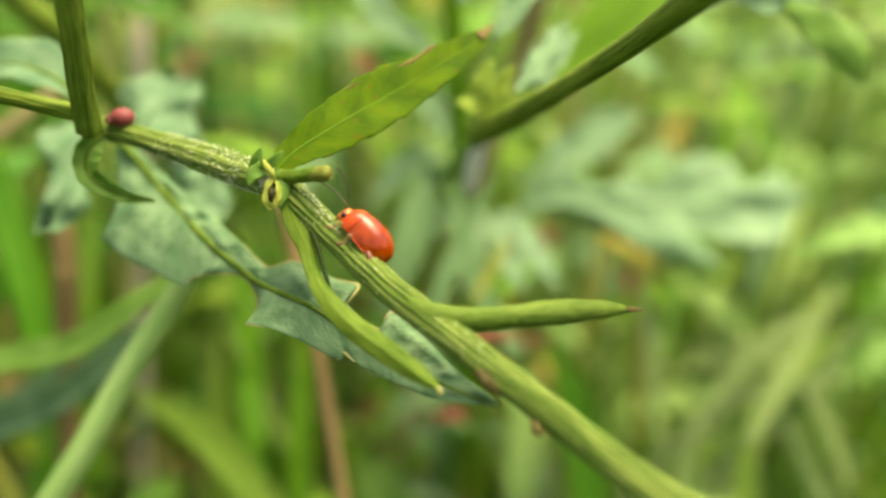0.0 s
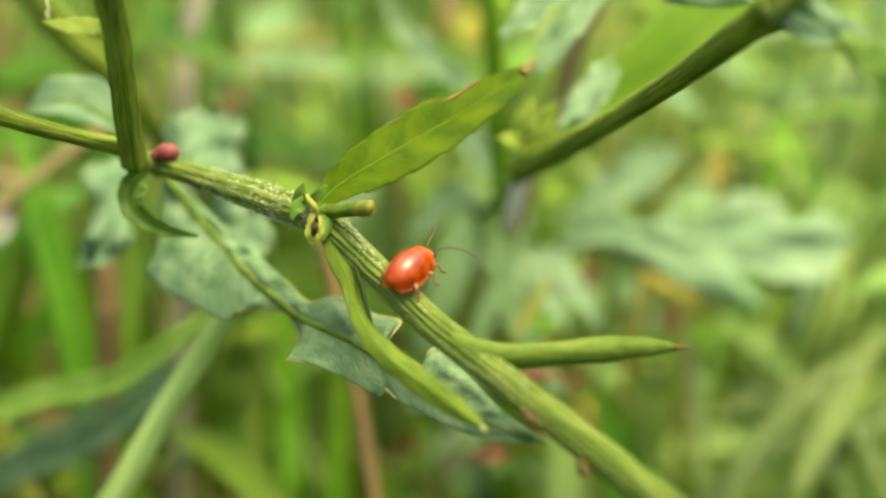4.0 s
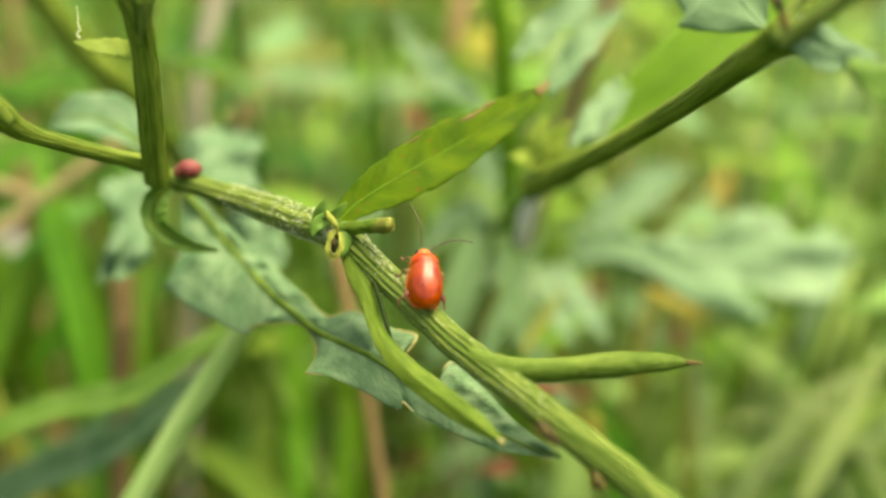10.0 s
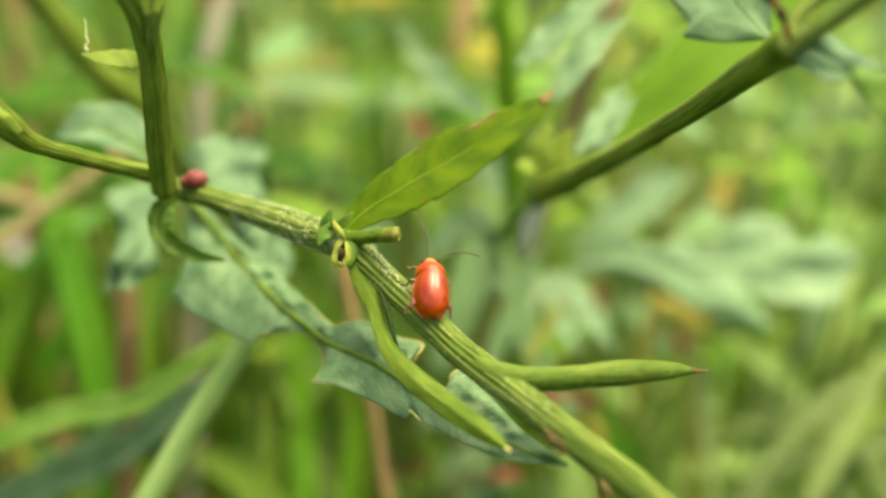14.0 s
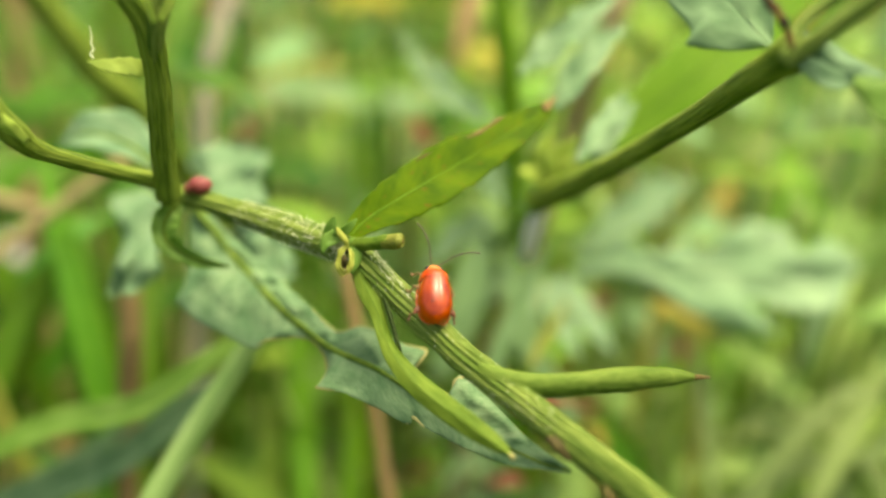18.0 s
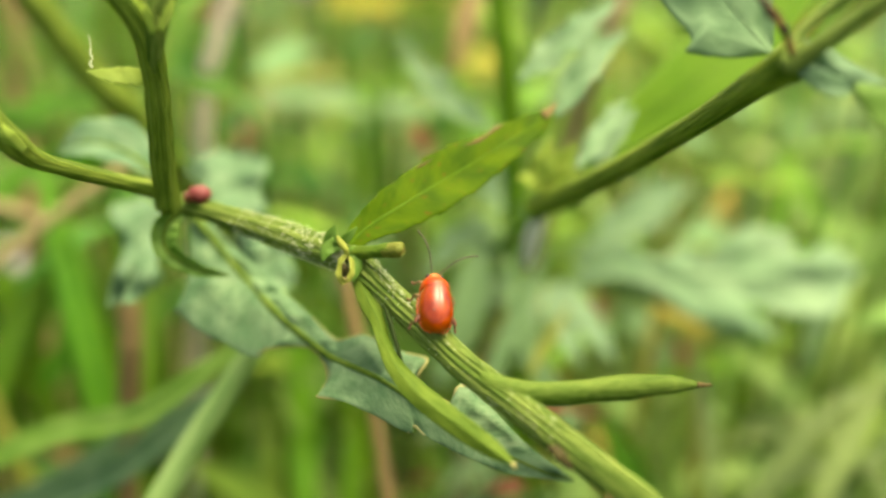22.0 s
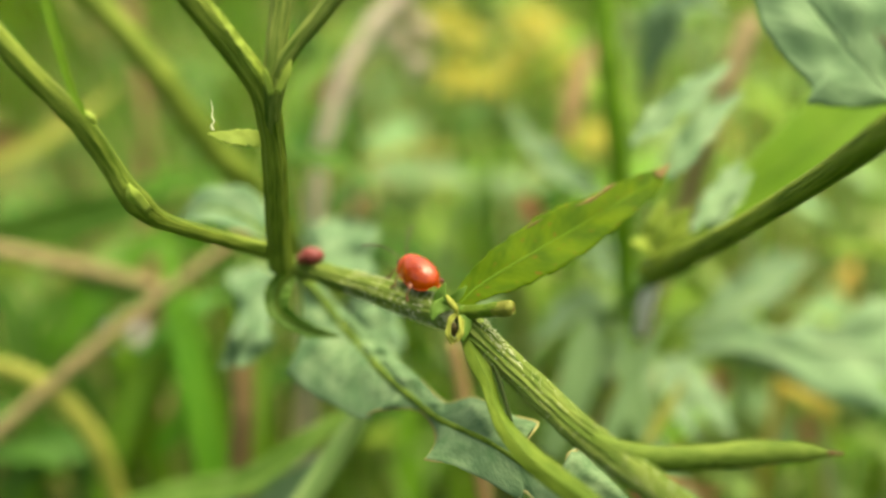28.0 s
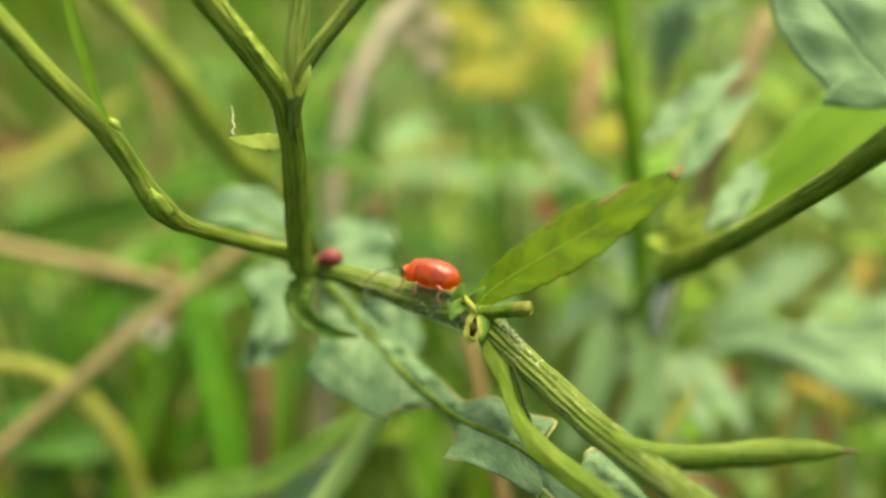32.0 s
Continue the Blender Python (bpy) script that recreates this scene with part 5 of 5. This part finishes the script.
        ([(-16.41, 58.53, 177.37, 0.17), (-20.97, 57.61, 173.78, 1.13), (-26.89, 57.18, 169.04, 1.16), (-34.45, 58.08, 164.6, 1.11), (-43.03, 59.11, 158.39, 0.15)], LEAF_TEAL, "blue-green arching leaf blade"),
        ([(-24.99, 59.98, 171.88, 0.18), (-31.67, 59.24, 166.6, 1.02), (-37.23, 59.57, 163.18, 1.04), (-45.08, 61.8, 159.04, 0.15)], LEAF_TEAL, "blue-green arching leaf blade"),
        ([(-15.17, 72.63, 165.79, 0.21), (-7.86, 76.42, 168.37, 1.09), (-1.34, 76.97, 165.32, 1.12), (2.62, 75.76, 159.22, 0.17)], LEAF_DEEP, "dark green leaf behind the stem")):
    grass_blade(pts, mat, label or "long green grass blade")


def flower(at, r, tilt, rng):
    """A yellow composite flower head: green cup, disc and ray florets."""
    at = np.array(at, float)
    fl = thing("yellow_flower", tuple(at), "blurred yellow ragwort flower head", "flower", "yellow flower heads")
    n = np.array(tilt, float) / np.linalg.norm(tilt)
    a = np.cross(n, (0, 0, 1.0))
    a /= np.linalg.norm(a)
    b = np.cross(n, a)
    part("cup", tube([(*(at - n * r * 1.2), r * 0.12), (*(at - n * r * 0.6), r * 0.3), (*(at - n * 0.1 * r), r * 0.36)], 10, 12), STEM_PALE, fl)
    part("disc", ellipsoid(tuple(at), (r * 0.32, r * 0.32, r * 0.25), 14, 8), YELLOW, fl)
    for k in range(12):
        w = 6.283 * k / 12 + rng.random() * 0.2
        d = a * math.cos(w) + b * math.sin(w)
        e = d * r + n * r * (rng.random() * 0.3 - 0.15)
        part("petal", blade([(*(at + d * r * 0.25), r * 0.07), (*(at + e * 0.6), r * 0.13), (*(at + e), r * 0.04)], tuple(n), 8, 2, 0.1, 0, thick=0.15), YELLOW, fl)


rng = random.Random(3)
for at in ((-11.96, 135.26, 192.3), (-5.54, 131.01, 188.98), (0.01, 139.89, 190.81), (-10.12, 139.03, 183.88), (-3.04, 130.48, 195.16), (4.88, 121.74, 181.34), (-16.64, 142.46, 193.55), (-13.52, 131.5, 187.59), (1.52, 135.07, 187.73)):
    flower(at, 2.7 + 1.3 * rng.random(), (rng.random() - 0.5, -0.6, 0.8), rng)

for at in ((-18.51, 99.64, 201.09), (-16.02, 101.97, 202.32), (-20.21, 97.76, 198.89), (-16.88, 99.79, 199.2), (-14.45, 102.57, 199.73), (-15.12, 101, 196.43), (-22.04, 95.99, 195.5)):
    fluff = thing("seed_head", at, "pale fluffy dead seed head in the grass", "seed head", "pale seed heads")
    part("core", ellipsoid(at, (1.1, 1.0, 1.2), 10, 8), SEED, fluff)
    tagged(part("fluff", down([(at[0], at[1], at[2] - 1.0, 0.8), (at[0], at[1], at[2] + 1.0, 0.7)], 120, 2.1, rng), SEED, fluff), kind="stuff")

# dead red-brown scraps in the background
for pts in ([(-3.78, 87.18, 186.2, 0.11), (-2.69, 86.63, 185.25, 0.88), (-1.88, 86.18, 183.07, 0.11)], [(2.63, 59.44, 164.56, 0.09), (4.75, 59.8, 165.17, 0.85), (6.21, 59.97, 164.07, 0.09)], [(9.61, 72.47, 161.51, 0.11), (12.34, 72.87, 162.22, 0.66), (15.24, 73.61, 161.5, 0.11)], [(23.33, 81.41, 165, 0.12), (23.91, 80.54, 163.49, 0.7), (23.62, 79.52, 161.73, 0.12)],
            [(15.81, 88.86, 165.91, 0.12), (16.55, 88.09, 164.58, 0.86), (16.42, 87.16, 162.97, 0.12)], [(-5.49, 82.89, 143.57, 0.13), (-1.57, 83.54, 144.7, 0.91), (1.04, 82.82, 143.45, 0.13)]):
    solo("dead_leaf", blade(pts, (0.1, -0.9, 0.3), 16, 4, 0.5, 0.2, 3, thick=0.2), REDDISH, pts[0][:3], "crumpled red-brown dead leaf in the grass", "dead leaf", "dead leaf scraps")
for pts in ([(-71.89, 106.28, 188.72, 0.28), (-68.1, 106.03, 186.99, 2.1), (-63.23, 106.64, 186.86, 0.21)], [(-69.57, 85.35, 156.09, 0.27), (-64.32, 85.24, 154.22, 2.39), (-58.41, 85.2, 152.31, 0.2)], [(-29.01, 101.21, 193.78, 0.19), (-25.25, 101.87, 194.1, 1.64), (-22.15, 101.82, 193.03, 0.19)]):
    solo("dead_leaf", blade(pts, (0.1, -0.8, 0.5), 16, 4, 0.5, 0.2, 3, thick=0.2), DRY, pts[0][:3], "withered brown leaf in the grass", "dead leaf", "dead leaf scraps")
scrap = [(-62.92, 109.11, 157.78, 0.31), (-58.23, 110.26, 158.89, 2.04), (-52.77, 111.33, 159.6, 0.24)]
solo("dead_leaf", blade(scrap, (0.1, -0.9, 0.4), 16, 4, 0.5, 0.2, 3, thick=0.2), CUT, scrap[0][:3], "bleached dry leaf in the grass", "dead leaf", "dead leaf scraps")

# ---- the beetle ----
def egg(s, rear, fall, full, power=2.3):
    """A girth along a shell: nought at its rear end, full by rear, lessened by fall at its front."""
    return full * ((1 - (1 - min(s / rear, 1.0)) ** power) ** 0.5 - fall * (max(0.0, s - rear) / (1 - rear)) ** 2)


def dome(x0, x1, half, high, z0, sgn=0, n=18, m=10, low=0.25, droop=0.0):
    """A domed shell from x0 (rear) to x1 (front); sgn picks one side, 0 both; underside closed."""
    verts, faces = [], []
    a0, a1 = (0, math.pi) if sgn == 0 else ((0, math.pi / 2) if sgn > 0 else (math.pi / 2, math.pi))
    for i in range(n + 1):
        s = (i / n) ** 1.7 if sgn else i / n
        x, g, h = x0 + (x1 - x0) * s, half(s), high(s)
        for j in range(m + 1):
            w = a0 + (a1 - a0) * ((j / m) ** 0.7 if sgn > 0 else (1 - (1 - j / m) ** 0.7 if sgn < 0 else j / m))
            cy, cz = math.cos(w), max(0.0, math.sin(w))
            z = z0 - droop * s * s + h * cz ** 0.9 - low * min(1.0, g / 0.5) * (1 - cz) ** 2 - (0.018 * math.exp(-(cy / 0.06) ** 2) if sgn else 0)
            verts.append((x, g * math.copysign(abs(cy) ** 0.95, cy), z))
    k = m + 1
    for i in range(n):
        for j in range(m):
            faces.append((i * k + j, i * k + j + 1, (i + 1) * k + j + 1, (i + 1) * k + j))
    faces += [tuple(range(k - 1, -1, -1)), tuple(n * k + j for j in range(k))]
    return verts, faces


def beetle_body(root):
    def wide(s):
        return egg(s, 0.52, 0.26, 0.84)

    def high(s):
        return egg(s, 0.60, 0.16, 0.88, 2.1)

    for sy in (1, -1):
        case = part("wing_case", dome(-1.62, 0.72, wide, high, 0.10, sy, 36, 16, low=0.24), ELYTRA, root, "glossy orange-red wing case")
        rim = [(-1.62 + 2.34 * q, sy * (wide(q) + 0.005), 0.10 - 0.24 * min(1.0, wide(q) / 0.5), 0.028) for q in (0.02, 0.1, 0.25, 0.45, 0.65, 0.85, 1.0)]
        part("hem", tube(rim, 30, 7, lumps=0.1), ORANGE, case, "orange turned-under edge")
    part("spot", ellipsoid((-0.85, 0.32, 0.895), (0.06, 0.05, 0.03), 8, 6), BLACK, root, "small dark speck")
    part("abdomen", ellipsoid((-0.35, 0, 0.02), (1.12, 0.74, 0.36)), DARKAMBER, root, "dark amber underside")
    part("chest", ellipsoid((0.55, 0, -0.02), (0.50, 0.55, 0.34)), AMBER, root, "amber chest")
    part("pronotum", dome(0.62, 1.20, lambda s: 0.70 * (1 - 0.26 * s ** 2.2), lambda s: 0.86 - 0.30 * s ** 1.8, 0.0, 0, 14, 18, low=0.14, droop=0.10), ORANGE, root, "orange neck shield")
    head = part("head", joined(ellipsoid((1.22, 0, 0.06), (0.30, 0.40, 0.36)), ellipsoid((1.36, 0, -0.16), (0.20, 0.24, 0.24))), AMBER, root, "orange head bent downwards")
    for sy in (1, -1):
        part("eye", ellipsoid((1.30, 0.33 * sy, 0.14), (0.15, 0.12, 0.17), 14, 10), BLACK, head, "black eye")
        part("mouthpart", tube([(1.42, 0.09 * sy, -0.28, 0.08), (1.46, 0.10 * sy, -0.44, 0.05), (1.44, 0.05 * sy, -0.54, 0.015)], 8, 8), DARKLEG, head, "dark pointed jaw")


def joint_part(name, shape, mat, parent, at, label=""):
    """A part whose own origin is its joint."""
    ob = new(name, mesh(name, shape, mat))
    ob.parent = parent
    ob.location = Vector(at) * MM
    return tagged(ob, label) if label else ob


beetle = thing("beetle", (0, 0, 0), "small glossy orange-red leaf beetle on the ragwort", "beetle")
beetle_body(beetle)
beetle.scale = (1.07, 1.07, 1.07)


def antenna(parent, sy):
    ring = []
    p = smooth_path([(0, 0, 0), (0.35, 0.06 * sy, 0.22), (0.9, 0.10 * sy, 0.42), (1.6, 0.26 * sy, 0.42), (2.1, 0.50 * sy, 0.30)], 12)
    for i in range(11):
        a, b = p[i], p[i + 1]
        r = 0.030 + 0.012 * i / 10
        ring.append(tube([(*a, r * 0.7), (*(a * 0.3 + b * 0.7), r * 1.15), (*b, r * 0.75)], 5, 7))
    ob = joint_part("antenna", joined(*ring[:4]), ANTENNA, parent, (1.42, 0.15 * sy, 0.26), "segmented antenna, dark towards its tip")
    tip = new("antenna_tip", mesh("antenna_tip", joined(*ring[4:]), ANTENNA_TIP))
    tip.parent = ob
    tagged(tip, "dark outer segments")
    return ob


antennae = [antenna(beetle, 1), antenna(beetle, -1)]


def leg(parent, at, knee, ankle, toe, thick, femur):
    """A jointed leg from its hip: thigh, knee, shin, and a foot of small segments with a claw."""
    knee, ankle, toe = np.array(knee), np.array(ankle), np.array(toe)
    ob = joint_part("leg", tube([(0, 0, 0, thick * 0.6), (*(knee * 0.5), thick), (*(knee * 0.85), thick * 0.75), (*knee, thick * 0.4)], 14, 12), femur, parent, at, "thin jointed leg")
    mid = (ankle + toe) / 2 + (0, 0, 0.03)
    for nm, shape, mat in (("knee", ellipsoid(tuple(knee), (thick * 0.45 + 0.02, 0.06, 0.06), 10, 8), DARKLEG if thick > 0.1 else LEGMAT),
                           ("shin", tube([(*knee, 0.045), (*((knee + ankle) / 2), 0.048), (*ankle, 0.062)], 10, 9), LEGMAT),
                           ("foot", joined(tube([(*ankle, 0.04), (*(ankle * 0.5 + mid * 0.5), 0.062), (*mid, 0.04)], 8, 8), tube([(*mid, 0.04), (*(mid * 0.4 + toe * 0.6), 0.058), (*toe, 0.02)], 8, 8)), DARKLEG)):
        o = new(nm, mesh(nm, shape, mat))
        o.parent = ob
    return ob


legs = []
for sy in (1, -1):
    legs.append(leg(beetle, (0.82, 0.30 * sy, -0.06), (0.34, 0.40 * sy, -0.04), (0.42, 0.56 * sy, -0.46), (0.70, 0.62 * sy, -0.66), 0.075, LEGMAT))
    legs.append(leg(beetle, (0.30, 0.40 * sy, -0.06), (0.14, 0.52 * sy, -0.06), (0.04, 0.66 * sy, -0.50), (0.26, 0.78 * sy, -0.68), 0.08, LEGMAT))
    legs.append(leg(beetle, (-0.40, 0.42 * sy, -0.06), (-0.58, 0.54 * sy, -0.04), (-0.44, 0.62 * sy, -0.50), (-0.72, 0.70 * sy, -0.68), 0.17, DARKLEG))

# ---- the second beetle, resting at the fork ----
other = thing("beetle", (-14.74, 49.30, 197.00), "rosy red beetle resting at the stem fork", "beetle")
o_at = Vector((-14.74, 49.30, 197.00))
part("wing_case", ellipsoid(tuple(o_at + Vector((0.05, 0, 0.1))), (0.70, 0.55, 0.52)), PINK, other)
part("head", ellipsoid(tuple(o_at + Vector((-0.60, -0.05, -0.05))), (0.30, 0.36, 0.34)), DARKLEG, other, "dark head")


def motions():
    for ob, sy, rows in ((antennae[0], 1, ((0, 0, -35), (1, 5, -20), (2.5, 40, 0), (3.5, 10, 10), (5.5, 5, -10), (9, 5, -10), (13, 4, -10), (17, 8, -8), (22, 8, -10), (22.4, -5, 0), (22.8, -10, -40),
            (23.2, 0, 30), (24, 0, -10), (24.2, -10, -50), (24.4, 0, 20), (24.6, 0, -25), (25, 0, 10), (25.5, 0, -15), (27.5, 30, 0), (28.5, 28, -8), (30, 20, -14), (30.6, 20, -5), (31, 12, 0), (31.6, 14, 0), (32, 10, 35))),
            (antennae[1], -1, ((0, 0, 20), (1, -70, 10), (1.5, -65, -5), (2.5, -85, 0), (3.5, -65, 10), (5.5, -40, -10), (6, -15, 5), (7, -50, -10), (9, -62, -5), (13, -72, 0), (17, -60, -5), (22, -50, -5), (22.4, -10, 20), (23, 10, 10),
            (24, -10, -20), (25, -10, -20), (27.5, -25, -20), (28.5, -20, -20), (30, -15, -14), (31, -20, -40), (32, -15, -35)))):
        at = ob.location.copy()
        walk(ob, [(t, pose(*at, 0, pitch, turn)) for t, turn, pitch in rows])
    strides = [0.2 * k for k in range(1, 18)] + [22.2 + 0.15 * k for k in range(23)] + [30.4 + 0.2 * k for k in range(4)]
    for k, ob in enumerate(legs):
        at = ob.location.copy()
        sign = 1 if k in (0, 4, 2) else -1
        rows = [(0, pose(*at))]
        for n, t in enumerate(strides):
            if t - rows[-1][0] > 1:
                rows.append((rows[-1][0] + 0.2, pose(*at)))
                rows.append((t - 0.1, pose(*at)))
            rows.append((t, pose(*at, 0, 0, sign * (9 if t < 5 or t > 30 else 16) * (1 if n % 2 else -1))))
        rows += [(31.4, pose(*at)), (32, pose(*at))]
        walk(ob, rows)
    walk(beetle, [
        (0, pose(-0.00110, 0.04037, 0.19479, 18.1, -37.1, 148.0)),
        (0.5, pose(-0.00116, 0.04069, 0.19465, 20.9, -31.1, 137.9)),
        (1, pose(-0.00088, 0.04083, 0.19456, 17.5, -26.3, 128.0)),
        (1.5, pose(-0.00099, 0.04067, 0.19471, 17.4, -23.9, 108.1)),
        (2, pose(-0.00096, 0.04040, 0.19496, 14.8, -23.7, 94.9)),
        (2.5, pose(-0.00093, 0.04032, 0.19505, 10.0, -18.5, 81.2)),
        (3, pose(-0.00098, 0.04024, 0.19499, 6.8, -8.6, 58.6)),
        (3.5, pose(-0.00084, 0.04006, 0.19494, -1.1, 0.1, 49.4)),
        (5.5, pose(-0.00112, 0.04004, 0.19542, 13.7, -28.1, 92.8)),
        (22, pose(-0.00113, 0.04004, 0.19542, 13.7, -28.1, 92.8)),
        (22.2, pose(-0.00108, 0.04002, 0.19549, 12.3, -33.9, 105.9)),
        (22.4, pose(-0.00133, 0.04009, 0.19533, -0.4, -46.7, 144.1)),
        (22.6, pose(-0.00143, 0.04004, 0.19532, 2.8, -45.1, 146.4)),
        (22.8, pose(-0.00169, 0.04020, 0.19568, 6.1, -35.3, 157.1)),
        (23, pose(-0.00170, 0.04037, 0.19565, 11.1, -38.4, 154.1)),
        (23.2, pose(-0.00244, 0.04100, 0.19589, 26.3, -19.9, 131.2)),
        (23.4, pose(-0.00226, 0.04204, 0.19592, 36.3, -41.0, 120.2)),
        (23.6, pose(-0.00303, 0.04345, 0.19575, 42.0, -45.8, 119.5)),
        (23.8, pose(-0.00385, 0.04495, 0.19575, 24.1, -43.9, 149.2)),
        (24, pose(-0.00488, 0.04601, 0.19575, 20.2, -39.0, 154.9)),
        (24.2, pose(-0.00532, 0.04585, 0.19733, 7.4, -4.7, 178.7)),
        (24.4, pose(-0.00555, 0.04575, 0.19735, 6.9, 0.9, -178.0)),
        (24.6, pose(-0.00561, 0.04577, 0.19735, 6.5, 1.2, -177.3)),
        (24.8, pose(-0.00583, 0.04581, 0.19721, 4.8, 2.4, -176.0)),
        (25, pose(-0.00609, 0.04588, 0.19712, 4.4, 4.1, -174.6)),
        (25.5, pose(-0.00704, 0.04572, 0.19733, -0.9, 6.7, 151.4)),
        (27.5, pose(-0.00796, 0.04566, 0.19751, 3.7, -2.1, 125.4)),
        (28, pose(-0.00803, 0.04567, 0.19755, 4.2, -4.5, 126.4)),
        (28.5, pose(-0.00799, 0.04559, 0.19755, 4.4, -4.6, 126.5)),
        (29, pose(-0.00808, 0.04549, 0.19753, 4.8, -5.5, 125.3)),
        (29.5, pose(-0.00803, 0.04548, 0.19762, 5.0, -3.3, 111.0)),
        (30.3, pose(-0.00811, 0.04537, 0.19769, 5.1, -3.4, 111.6)),
        (30.6, pose(-0.00812, 0.04533, 0.19778, 2.7, -2.2, 142.7)),
        (31, pose(-0.00816, 0.04523, 0.19779, 3.6, -0.7, 149.4)),
        (31.6, pose(-0.00821, 0.04514, 0.19785, 4.4, -1.4, 154.2)),
        (32, pose(-0.00823, 0.04502, 0.19775, 5.7, -5.9, 163.5)),
    ])


motions()
